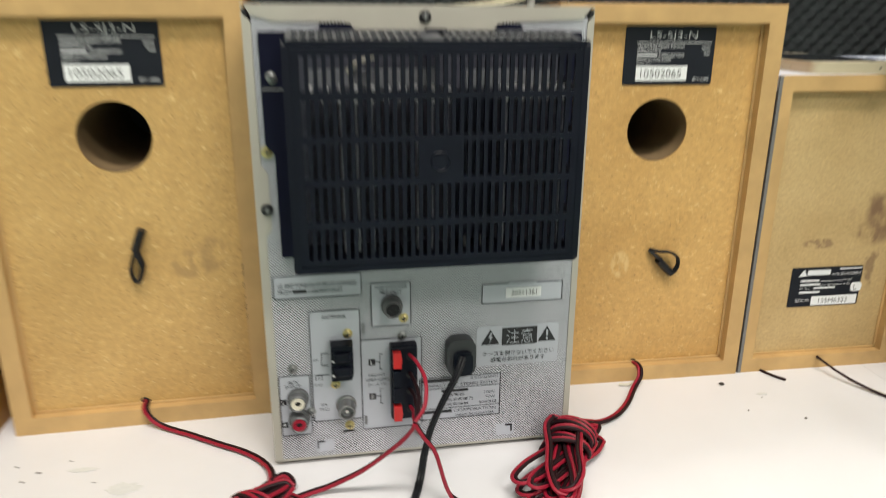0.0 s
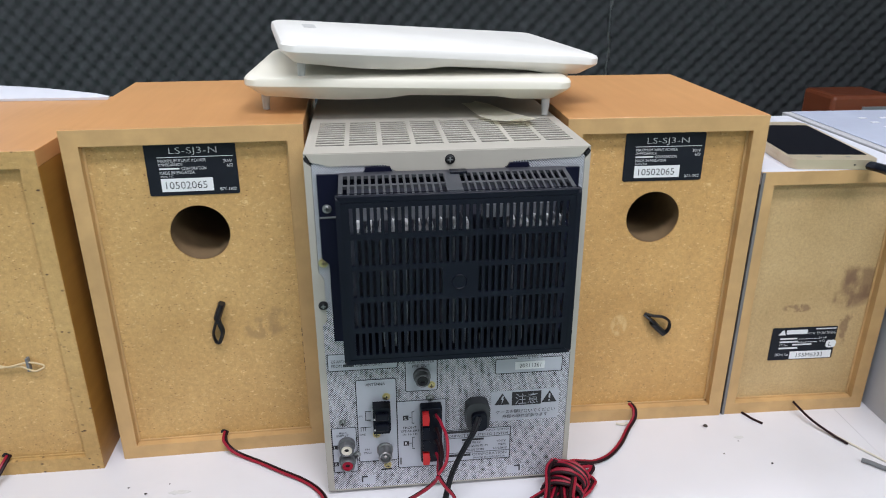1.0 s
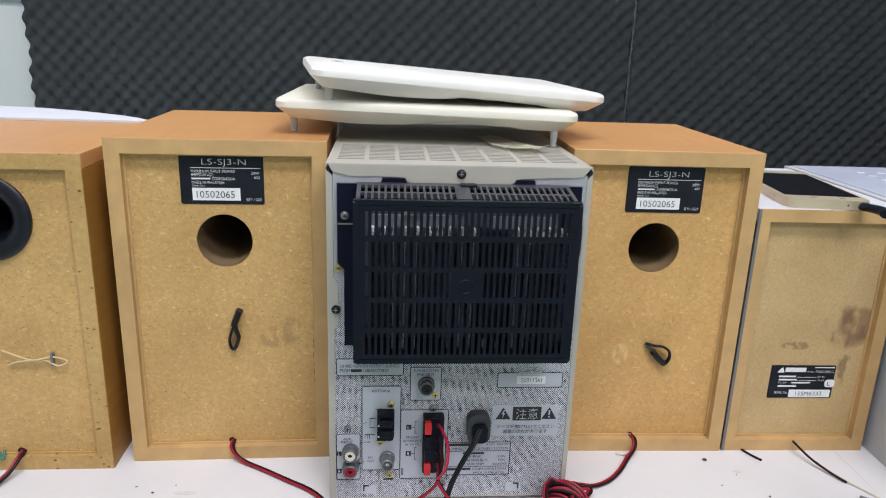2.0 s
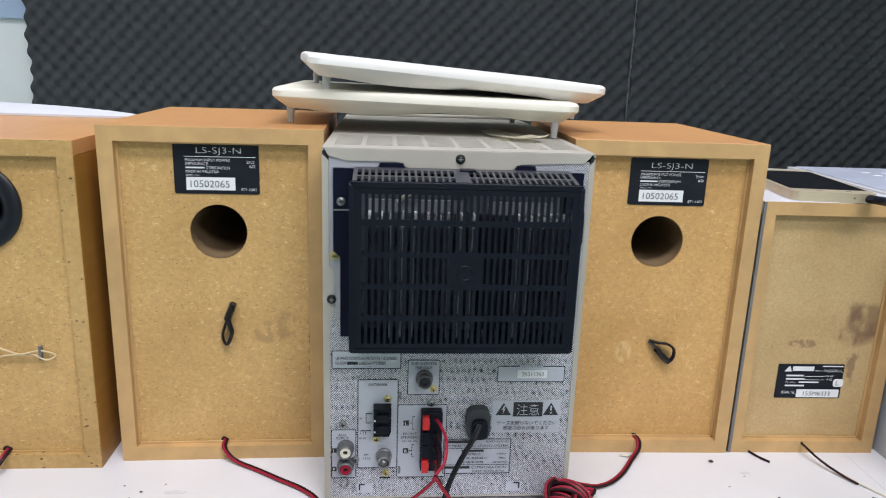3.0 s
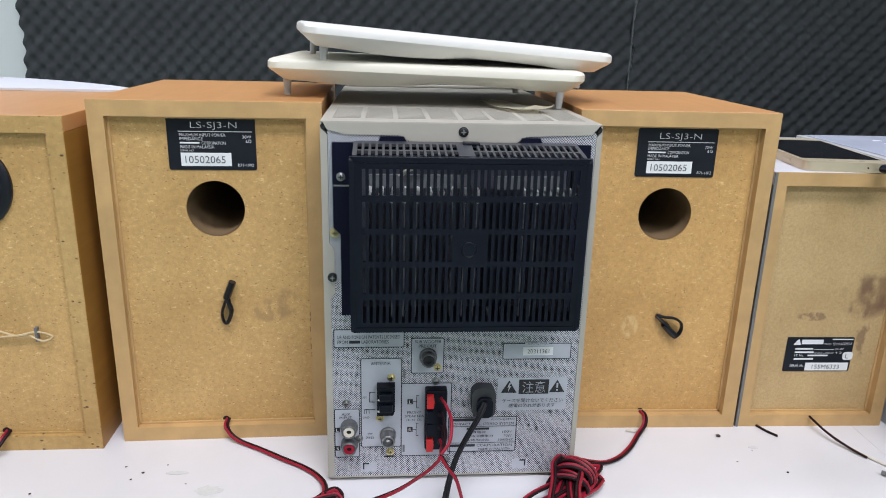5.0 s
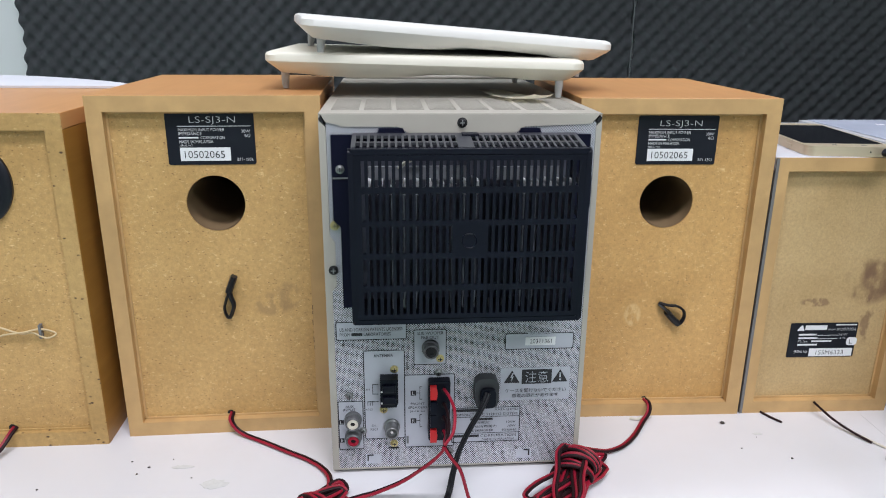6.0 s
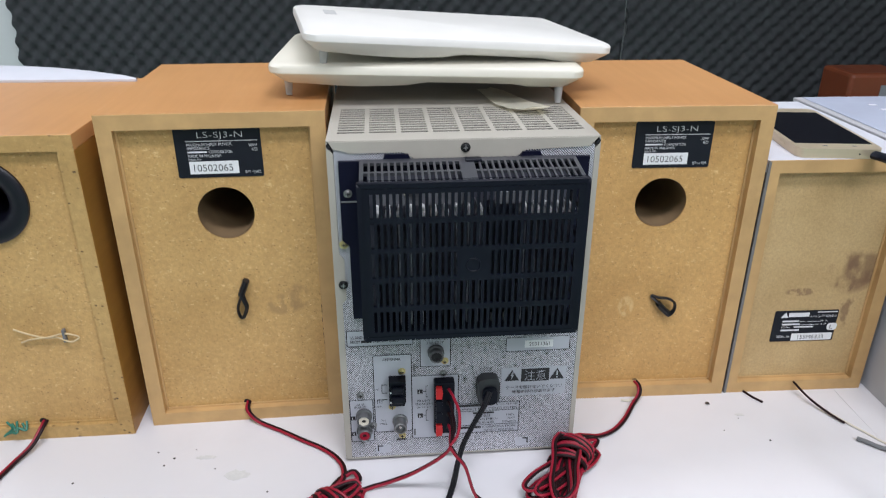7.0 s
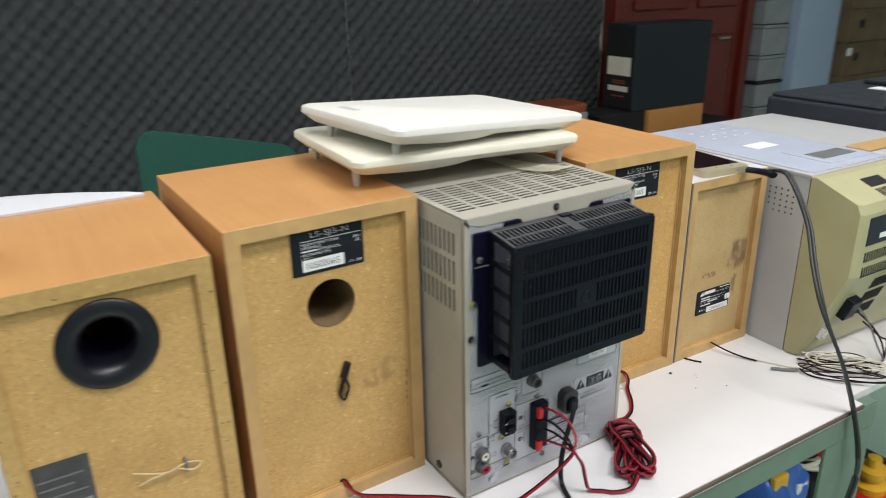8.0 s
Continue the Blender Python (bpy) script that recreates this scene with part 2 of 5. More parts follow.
GLASS_BLACK = plain("phone_glass", (0.006, 0.006, 0.010), 0.07, 0.0, 0.1)
DECK_GREY = plain("light_grey_steel", (0.44, 0.44, 0.455), 0.5, 0.0, 0.05, 25)
OLIVE = plain("olive_beige_plastic", (0.41, 0.385, 0.225), 0.48, 0.0, 0.06, 25, 0.08, 800)
FILM = plain("lavender_film", (0.52, 0.56, 0.68), 0.2, 0.0, 0.05, 12, 0.1, 120)
RING = plain("port_ring", (0.0035, 0.004, 0.009), 0.36, 0.0, 0.15, 60, 0.05, 900, 0.0, 0.4)
SILVER_LABEL = plain("grey_foil_label", (0.085, 0.08, 0.088), 0.32, 0.4, 0.3, 120)
CARD = plain("cardboard", (0.15, 0.10, 0.055), 0.7, 0.0, 0.25, 9)
DOOR_RED = veneer("mahogany", (0.17, 0.018, 0.011), (0.10, 0.011, 0.007), 0.3)
BOX_RED = plain("red_brown_box", (0.22, 0.055, 0.022), 0.4, 0.0, 0.12, 14)
BOX_ORANGE = plain("orange_box", (0.55, 0.25, 0.07), 0.5, 0.0, 0.08, 14)
CHARCOAL = plain("charcoal_vinyl", (0.014, 0.019, 0.026), 0.5, 0.0, 0.1, 20, 0.08, 500, 0.0, 0.3)
SLATE = plain("slate_plastic", (0.018, 0.022, 0.032), 0.5, 0.0, 0.1, 20, 0.08, 500, 0.0, 0.35)
GREY_BOX = plain("grey_box", (0.27, 0.285, 0.30), 0.6, 0.0, 0.15, 10)
BLUE_BAG = plain("blue_plastic", (0.03, 0.12, 0.48), 0.35, 0.0, 0.15, 30)
YELLOW = plain("yellow_plastic", (0.75, 0.42, 0.03), 0.4, 0.0, 0.1)
GREEN_RAG = plain("green_wire", (0.03, 0.16, 0.11), 0.5, 0.0, 0.1)
DUST = plain("dark_crumb", (0.05, 0.04, 0.035), 0.8, 0.0, 0.2)
SMUDGE = plain("grey_smudge", (0.64, 0.64, 0.63), 0.6, 0.0, 0.1, 300)
TUBE = plain("cardboard_tube", (0.19, 0.125, 0.062), 0.75, 0.0, 0.15, 90)


# ---- shaping helpers ----
def thing(name, x, y, z, label, category, group="", turn=0):
    e = new(name)
    e.empty_display_size = 0.02
    e.matrix_basis = pose(x, y, z, 0, 0, turn)
    return tagged(e, label, category, group)


def part(name, bm, material, parent=None, label=""):
    """Links a bmesh as one mesh object under a thing or a part."""
    bmesh.ops.recalc_face_normals(bm, faces=bm.faces)
    me = bpy.data.meshes.new(name)
    bm.to_mesh(me)
    bm.free()
    me.materials.append(material)
    ob = new(name, me)
    ob.parent = parent
    if label:
        tagged(ob, label)
    return ob


def smooth(ob, angle=40):
    ob.data.shade_smooth()
    ob.data.set_sharp_from_angle(angle=radians(angle))
    return ob


def structure(name, bm, material, label):
    return tagged(part(name, bm, material), label, "", "", "structure")


def add_box(bm, x0, x1, y0, y1, z0, z1, b=0.0, seg=2):
    r = bmesh.ops.create_cube(bm, size=1, matrix=Matrix.Translation(((x0 + x1) / 2, (y0 + y1) / 2, (z0 + z1) / 2)) @ Matrix.Diagonal((x1 - x0, y1 - y0, z1 - z0, 1)))
    if b:
        es = {e for v in r["verts"] for e in v.link_edges}
        bmesh.ops.bevel(bm, geom=list(es), offset=b, segments=seg, affect="EDGES", profile=0.5)
    return bm


def box(x0, x1, y0, y1, z0, z1, b=0.0, seg=2):
    return add_box(bmesh.new(), x0, x1, y0, y1, z0, z1, b, seg)


def add_cyl(bm, a, b, r0, r1=None, n=20, caps=True):
    a, b = Vector(a), Vector(b)
    d = b - a
    m = Matrix.Translation((a + b) / 2) @ d.to_track_quat("Z", "Y").to_matrix().to_4x4()
    bmesh.ops.create_cone(bm, cap_ends=caps, segments=n, radius1=r0, radius2=r0 if r1 is None else r1, depth=d.length, matrix=m)
    return bm


def lathe(bm, centre, axis, profile, n=32):
    """Turns (radius, along) pairs round an axis through centre."""
    q = Vector(axis).to_track_quat("Z", "Y").to_matrix()
    rings = []
    for r, h in profile:
        rings.append([bm.verts.new(Vector(centre) + q @ Vector((r * math.cos(2 * math.pi * i / n), r * math.sin(2 * math.pi * i / n), h))) for i in range(n)])
    for p, q2 in zip(rings, rings[1:]):
        for i in range(n):
            bm.faces.new((p[i], p[(i + 1) % n], q2[(i + 1) % n], q2[i]))
    return bm


def prism(bm, outline, y0, y1):
    """An (x, z) outline pushed from y0 to y1."""
    a = [bm.verts.new((x, y0, z)) for x, z in outline]
    b = [bm.verts.new((x, y1, z)) for x, z in outline]
    bm.faces.new(a)
    bm.faces.new(b[::-1])
    for i in range(len(a)):
        bm.faces.new((a[i], b[i], b[(i + 1) % len(a)], a[(i + 1) % len(a)]))
    return bm


def rounded(x0, x1, z0, z1, r, n=5):
    pts = []
    for cx, cz, s in ((x1 - r, z1 - r, 0), (x0 + r, z1 - r, 90), (x0 + r, z0 + r, 180), (x1 - r, z0 + r, 270)):
        for i in range(n + 1):
            a = radians(s + 90 * i / n)
            pts.append((cx + r * math.cos(a), cz + r * math.sin(a)))
    return pts


def perforated(bm, us, vs, solid, place):
    """A sheet of cells between the grid lines us and vs; cells for which solid(i, j) is false are open. place(u, v, side) gives the point."""
    vert = {}

    def at(i, j, k):
        if (i, j, k) not in vert:
            vert[i, j, k] = bm.verts.new(place(us[i], vs[j], k))
        return vert[i, j, k]

    nu, nv = len(us) - 1, len(vs) - 1

    def full(i, j):
        return 0 <= i < nu and 0 <= j < nv and solid(i, j)

    for i in range(nu):
        for j in range(nv):
            if not full(i, j):
                continue
            for k in (0, 1):
                bm.faces.new((at(i, j, k), at(i + 1, j, k), at(i + 1, j + 1, k), at(i, j + 1, k)))
            for di, dj, p, q in ((-1, 0, (i, j), (i, j + 1)), (1, 0, (i + 1, j), (i + 1, j + 1)), (0, -1, (i, j), (i + 1, j)), (0, 1, (i, j + 1), (i + 1, j + 1))):
                if not full(i + di, j + dj):
                    bm.faces.new((at(*p, 0), at(*q, 0), at(*q, 1), at(*p, 1)))
    return bm


def slots(start, end, first, last, count, share):
    """Grid lines with count openings between first and last, each taking its share of the pitch."""
    pitch = (last - first) / count
    lines = [start]
    for i in range(count):
        c = first + (i + 0.5) * pitch
        lines += [c - pitch * share / 2, c + pitch * share / 2]
    return lines + [end]


def holed(bm, x0, x1, z0, z1, cx, cz, r, y0, y1, n=56):
    """A board with a round hole through it."""
    angles = [2 * math.pi * i / n for i in range(n)] + [math.atan2(z - cz, x - cx) % (2 * math.pi) for x in (x0, x1) for z in (z0, z1)]
    rings = []
    for a in sorted(angles):
        c, s = math.cos(a), math.sin(a)
        k = min(((x1 if c > 0 else x0) - cx) / c if abs(c) > 1e-9 else 9, ((z1 if s > 0 else z0) - cz) / s if abs(s) > 1e-9 else 9)
        rings.append([bm.verts.new((cx + c * d, y, cz + s * d)) for d, y in ((r, y0), (k, y0), (k, y1), (r, y1))])
    for p, q in zip(rings, rings[1:] + rings[:1]):
        for i in range(4):
            bm.faces.new((p[i], q[i], q[(i + 1) % 4], p[(i + 1) % 4]))
    return bm


def curve_points(pts, steps=8):
    pts = [Vector(p) for p in pts]
    ext = [2 * pts[0] - pts[1]] + pts + [2 * pts[-1] - pts[-2]]
    out = []
    for a, b, c, d in zip(ext, ext[1:], ext[2:], ext[3:]):
        for i in range(steps):
            t = i / steps
            out.append(0.5 * (2 * b + (c - a) * t + (2 * a - 5 * b + 4 * c - d) * t * t + (3 * b - a - 3 * c + d) * t ** 3))
    return out + [pts[-1]]


def add_tube(bm, pts, r, n=8, steps=8, flat=1.0):
    """A round or flattened cord along a smooth line."""
    line = curve_points(pts, steps)
    rings, side = [], None
    for i, p in enumerate(line):
        d = (line[min(i + 1, len(line) - 1)] - line[max(i - 1, 0)]).normalized()
        if side is None:
            side = d.cross(Vector((0, 0, 1)))
            if side.length < 0.05:
                side = d.cross(Vector((0, 1, 0)))
        side = (side - d * side.dot(d)).normalized()
        up = d.cross(side)
        rings.append([bm.verts.new(p + side * (r * flat * math.cos(2 * math.pi * k / n)) + up * (r * math.sin(2 * math.pi * k / n))) for k in range(n)])
    for a, b in zip(rings, rings[1:]):
        for k in range(n):
            bm.faces.new((a[k], a[(k + 1) % n], b[(k + 1) % n], b[k]))
    bm.faces.new(rings[0])
    bm.faces.new(rings[-1][::-1])
    return bm


def beside(pts, gap, lift=0.0):
    """The line shifted sideways, for the second strand of a twin cable."""
    line = curve_points(pts, 6)
    out = []
    for i, p in enumerate(line):
        d = (line[min(i + 1, len(line) - 1)] - line[max(i - 1, 0)]).normalized()
        s = d.cross(Vector((0, 0, 1)))
        s = s.normalized() if s.length > 0.2 else Vector((1, 0, 0))
        out.append(p + s * gap + Vector((0, 0, lift)))
    return out


def twin(parent, pts, r=0.0011, a=RED_WIRE, b=BLACK_WIRE):
    line = curve_points(pts, 6)
    smooth(part("red_strand", add_tube(bmesh.new(), beside(pts, r * 0.95), r, 8, 1), a, parent, "red strand"))
    smooth(part("black_strand", add_tube(bmesh.new(), beside(pts, -r * 0.95), r, 8, 1), b, parent, "black strand"))


def lettering(body, x0, x1, z0, z1, y, material, parent, name="lettering", thin=-0.008):
    """Text set into the box x0..x1, z0..z1, facing -y."""
    cu = bpy.data.curves.new(name, "FONT")
    cu.body, cu.resolution_u, cu.offset = body, 3, thin
    tmp = new(name, cu)
    bpy.context.view_layer.update()
    me = bpy.data.meshes.new_from_object(tmp.evaluated_get(bpy.context.evaluated_depsgraph_get()))
    bpy.data.objects.remove(tmp)
    bpy.data.curves.remove(cu)
    co = np.empty(len(me.vertices) * 3)
    me.vertices.foreach_get("co", co)
    co = co.reshape(-1, 3)
    lo, hi = co.min(axis=0), co.max(axis=0)
    out = np.empty_like(co)
    out[:, 0] = x0 + (co[:, 0] - lo[0]) / (hi[0] - lo[0]) * (x1 - x0)
    out[:, 1] = y
    out[:, 2] = z0 + (co[:, 1] - lo[1]) / (hi[1] - lo[1]) * (z1 - z0)
    me.vertices.foreach_set("co", out.ravel())
    me.materials.clear()
    me.materials.append(material)
    ob = new(name, me)
    ob.parent = parent
    return ob


def bar(x0, x1, z0, z1, y, material, parent, name="print_bar"):
    return part(name, box(x0, x1, y, y + 0.0002, z0, z1), material, parent)


def screw(parent, x, z, y, r, material, name="screw"):
    """A round screw head with a cross recess, on a face that looks to -y."""
    bm = bmesh.new()
    lathe(bm, (x, y, z), (0, -1, 0), ((r * 1.25, 0.0), (r * 1.25, 0.0005), (r, 0.0006), (r * 0.92, 0.0014), (r * 0.6, 0.0019), (0.0001, 0.002)), 20)
    head = smooth(part(name, bm, material, parent))
    bm = bmesh.new()
    add_box(bm, x - r * 0.62, x + r * 0.62, y - 0.00215, y - 0.0012, z - r * 0.13, z + r * 0.13)
    add_box(bm, x - r * 0.13, x + r * 0.13, y - 0.0022, y - 0.0012, z - r * 0.62, z + r * 0.62)
    part("recess", bm, DULL_CHROME if material is DARK_STEEL else INK, head)
    return head


# ---- the room ----
WALL_Y = 2.35
structure("floor", box(-2.6, 5.3, -3.0, 2.6, -0.85, -0.75), FLOOR, "glossy light green painted floor of the workshop")
structure("ceiling", box(-2.6, 5.3, -3.0, 2.6, 1.85, 1.95), CEILING, "plain white ceiling of the workshop")
structure("wall_north", box(-2.6, 5.3, WALL_Y + 0.03, WALL_Y + 0.2, -0.75, 1.85), WALL, "white painted wall behind the grey foam")
structure("wall_south", box(-2.6, 5.3, -3.1, -3.0, -0.75, 1.85), WALL, "plain white wall of the workshop")
structure("wall_west", box(-2.7, -2.6, -3.0, 2.6, -0.75, 1.85), WALL, "plain white wall of the workshop")
structure("wall_east", box(5.3, 5.4, -3.0, 2.6, -0.75, 1.85), WALL, "plain white wall of the workshop")
structure("trim", box(-2.6, -1.40, WALL_Y + 0.01, WALL_Y + 0.03, 0.43, 1.85), BLUE_WALL, "pale blue upper part of the white wall")


def foam_panel(x0, x1, z0, z1, p, amp, shift, label):
    """A sheet of egg-crate foam with its rows of rounded peaks."""
    step = p / 4
    nx, nz = int((x1 - x0) / step) + 1, int((z1 - z0) / step) + 1
    X, Z = np.meshgrid(np.linspace(x0, x1, nx), np.linspace(z0, z1, nz))
    h = np.cos(np.pi * (X + shift) / p) * np.cos(np.pi * (Z + 0.3 * shift) / p)
    wob = 0.004 * np.sin(7.1 * X + 2.0 * Z) + 0.003 * np.sin(13.0 * Z - 3.0 * X)
    Y = WALL_Y - 0.012 - amp * (0.5 + 0.5 * h) + wob
    edge = (X <= x0 + step / 2) | (X >= x1 - step / 2)
    X = X + np.where(edge, 0.004 * np.sin(Z * 31.0), 0.0)
    co = np.stack([X, Y, Z], axis=-1).reshape(-1, 3)
    i = np.arange(nx * nz).reshape(nz, nx)
    f = np.stack([i[:-1, :-1], i[:-1, 1:], i[1:, 1:], i[1:, :-1]], axis=-1).reshape(-1, 4)
    me = bpy.data.meshes.new("acoustic_foam")
    me.from_pydata(co.tolist(), [], f.tolist())
    me.materials.append(FOAM)
    me.shade_smooth()
    ob = new("acoustic_foam", me)
    return tagged(ob, label, "foam panel", "foam panels on the wall")


foam_panel(-1.425, 0.818, -0.45, 1.25, 0.031, 0.022, 0.0, "dark grey egg-crate acoustic foam sheet on the wall")
foam_panel(0.828, 2.17, -0.45, 1.25, 0.031, 0.022, 0.015, "dark grey egg-crate acoustic foam sheet beside the red door")


structure("trim_seam", box(0.8205, 0.8250, WALL_Y - 0.022, WALL_Y + 0.029, -0.45, 1.25), SEAM, "pale strip in the joint between the foam sheets")


# ---- the work table ----
def work_table():
    t = thing("work_table", 0.0, 0.0, -0.746, "white-topped work table with a green steel frame", "table")
    top = part("tabletop", box(-1.2, 0.352, -0.096, 0.62, 0.741, 0.75, 0.0002), TABLE, t, "white laminate top with scuffs")
    part("edge_strip", box(-1.2, 0.352, -0.0985, -0.0962, 0.7450, 0.7492, 0.0005), TABLE_EDGE, top, "dark brown edge strip")
    part("front_rail", box(-1.18, 0.384, -0.0962, -0.0922, 0.713, 0.7408, 0.001), GREEN_STEEL, t)
    part("corner_plate", box(0.3525, 0.384, -0.0955, -0.083, 0.7408, 0.7435, 0.0008), GREEN_STEEL, t)
    part("back_rail", box(-1.18, 0.384, 0.606, 0.610, 0.713, 0.7405, 0.001), GREEN_STEEL, t)
    for x, s in ((-1.18, 1), (0.383, -1)):
        for y, d in ((-0.0955, 1), (0.610, -1)):
            a, b = sorted((x, x + s * 0.084))
            c, e = sorted((y, y + d * 0.004))
            f, g = sorted((y, y + d * 0.045))
            bm = add_box(bmesh.new(), a, b, c, e, 0, 0.7125, 0.001)
            add_box(bm, min(x, x + s * 0.004), max(x, x + s * 0.004), f + 0.0041 * (d > 0), g - 0.0041 * (d < 0), 0, 0.7125, 0.001)
            part("leg", bm, GREEN_STEEL, t)


work_table()


def side_table():
    t = thing("side_table", 0.0, 0.0, -0.746, "white-topped table set back beside the work table", "table")
    part("tabletop", box(0.3522, 1.25, -0.081, 0.62, 0.741, 0.75, 0.0002), TABLE, t, "white laminate top")
    part("front_rail", box(0.39, 1.24, 0.300, 0.304, 0.724, 0.7405, 0.001), GREEN_STEEL, t)
    for x in (0.39, 1.2):
        for y in (0.567, ) if x < 1 else (-0.074, 0.567):
            part("leg", box(x, x + 0.04, y, y + 0.04, 0, 0.7235, 0.002), GREEN_STEEL, t)


side_table()


# ---- loudspeakers ----
def label_plate(parent, x0, x1, z0, z1, y, r, material, name="rating_label", label=""):
    return part(name, prism(bmesh.new(), rounded(x0, x1, z0, z1, r), y - 0.0003, y), material, parent, label)


def frac(x0, x1, z0, z1):
    """Turns shares of a label (from its top left corner) into places."""
    return lambda a, b, c, d: (x0 + a * (x1 - x0), x0 + b * (x1 - x0), z1 - d * (z1 - z0), z1 - c * (z1 - z0))


def rating_label(parent, x0, x1, z0, z1, y):
    lab = label_plate(parent, x0, x1, z0, z1, y, 0.0016, LABEL_BLACK, label="black rating label with white print")
    f, yt = frac(x0, x1, z0, z1), y - 0.00055
    lettering("LS-SJ3-N", *f(0.27, 0.79, 0.10, 0.25), yt, INK_WHITE, lab, "lettering", -0.018)
    bar(*f(0.13, 0.96, 0.272, 0.284), yt, INK_WHITE, lab)
    lettering("MAXIMUM INPUT POWER", *f(0.14, 0.66, 0.315, 0.372), yt, INK_WHITE, lab)
    lettering("30W", *f(0.85, 0.95, 0.345, 0.402), yt, INK_WHITE, lab)
    lettering("IMPEDANCE", *f(0.14, 0.40, 0.387, 0.444), yt, INK_WHITE, lab)
    lettering("6\u03a9", *f(0.885, 0.95, 0.425, 0.482), yt, INK_WHITE, lab)
    bar(*f(0.14, 0.36, 0.476, 0.505), yt, INK_WHITE, lab)
    lettering("CORPORATION", *f(0.385, 0.655, 0.462, 0.519), yt, INK_WHITE, lab)
    lettering("MADE IN MALAYSIA", *f(0.14, 0.525, 0.537, 0.594), yt, INK_WHITE, lab)
    lettering("SERIAL NO.", *f(0.14, 0.295, 0.617, 0.65), yt, INK_WHITE, lab)
    bar(*f(0.14, 0.712, 0.675, 0.925), yt, PAPER, lab, "serial_sticker")
    lettering("10502065", *f(0.19, 0.645, 0.735, 0.87), yt - 0.0003, INK, lab)
    lettering("B71-1502", *f(0.785, 0.965, 0.875, 0.93), yt, INK_WHITE, lab)


LOW = 0.004


def cabinet(t, w, h, depth, wall, recess, side, edge, board, top=None, hole=None):
    """A loudspeaker seen from its back: open box, proud edges, recessed board. Local: x from the left edge, y from the back edge, z up."""
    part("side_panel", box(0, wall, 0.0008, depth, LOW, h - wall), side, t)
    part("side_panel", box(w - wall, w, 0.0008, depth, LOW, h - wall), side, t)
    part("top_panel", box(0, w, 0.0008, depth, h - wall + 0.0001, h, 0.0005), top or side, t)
    part("bottom_panel", box(wall, w - wall, 0.0008, depth, LOW, wall + LOW), side, t)
    part("front_panel", box(wall, w - wall, depth - 0.012, depth - 0.001, wall + LOW, h - wall), side, t)
    for x0, x1, z0, z1 in ((0.0003, wall + 0.0004, LOW, h - 0.0003), (w - wall - 0.0004, w - 0.0003, LOW, h - 0.0003), (wall + 0.0004, w - wall - 0.0004, h - wall - 0.0004, h - 0.0003), (wall + 0.0004, w - wall - 0.0004, LOW, wall + LOW + 0.0004)):
        part("back_edge", box(x0, x1, 0, recess, z0, z1), edge, t)
    bm = bmesh.new()
    if hole:
        holed(bm, wall, w - wall, wall + LOW, h - wall, *hole, recess, recess + 0.009)
    else:
        add_box(bm, wall, w - wall, recess, recess + 0.009, wall + LOW, h - wall)
    # narrow glue fillet where the board meets the edges
    back = part("back_panel", bm, board, t)
    for x0, x1, z0, z1 in ((wall, wall + 0.0022, wall + LOW, h - wall), (w - wall - 0.0022, w - wall, wall + LOW, h - wall), (wall, w - wall, wall + LOW, wall + LOW + 0.0022), (wall, w - wall, h - wall - 0.0022, h - wall)):
        part("bead", box(x0, x1, recess - 0.0012, recess - 0.0001, z0, z1, 0.0005), edge, back)
    if hole:
        bm = lathe(bmesh.new(), (hole[0], recess + 0.009, hole[1]), (0, 1, 0), ((hole[2] - 0.0004, -0.0085), (hole[2] - 0.0004, 0.135)), 48)
        smooth(part("port_tube", bm, TUBE, t, "brown cardboard port tube"))
        # Near-black disc added at the tube's end for the shade deep inside.
        part("port_shade_disc", add_cyl(bmesh.new(), (hole[0], 0.148, hole[1]), (hole[0], 0.150, hole[1]), hole[2] + 0.002), PITCH, t)
    return back


def wire_tie(t, x, y, z, pts, stub):
    """A bent black wire clip hanging on the board."""
    bm = add_tube(bmesh.new(), [(x + a, y - d, z + b) for a, b, d in pts], 0.00115, 6, 6, 2.0)
    tie = smooth(part("wire_clip", bm, CORD, t, "bent black wire clip"))
    bm = add_tube(bmesh.new(), [(x + a, y - 0.003, z + b) for a, b in stub], 0.0027, 8, 2, 1.5)
    smooth(part("sleeve", bm, CORD, tie))
    return tie


def speaker_with_port(x, y, turn, w, h, depth, recess, hx, hz, lx, lz, lw, lh, group_label, clip_pts, stub, clip_at, cable_at, board):
    t = thing("loudspeaker", x, y, 0.0, group_label, "speaker", "pair of matching speakers", turn)
    cabinet(t, w, h, depth, 0.0112, recess, VENEER, MDF, board, VENEER, (hx, hz, 0.0212))
    rating_label(t, lx, lx + lw, lz, lz + lh, recess - 0.0002)
    wire_tie(t, *clip_at, clip_pts, stub)
    part("cable_hole", add_cyl(bmesh.new(), (cable_at[0], recess - 0.0004, cable_at[1]), (cable_at[0], recess, cable_at[1]), 0.0026), PITCH, t)
    return t


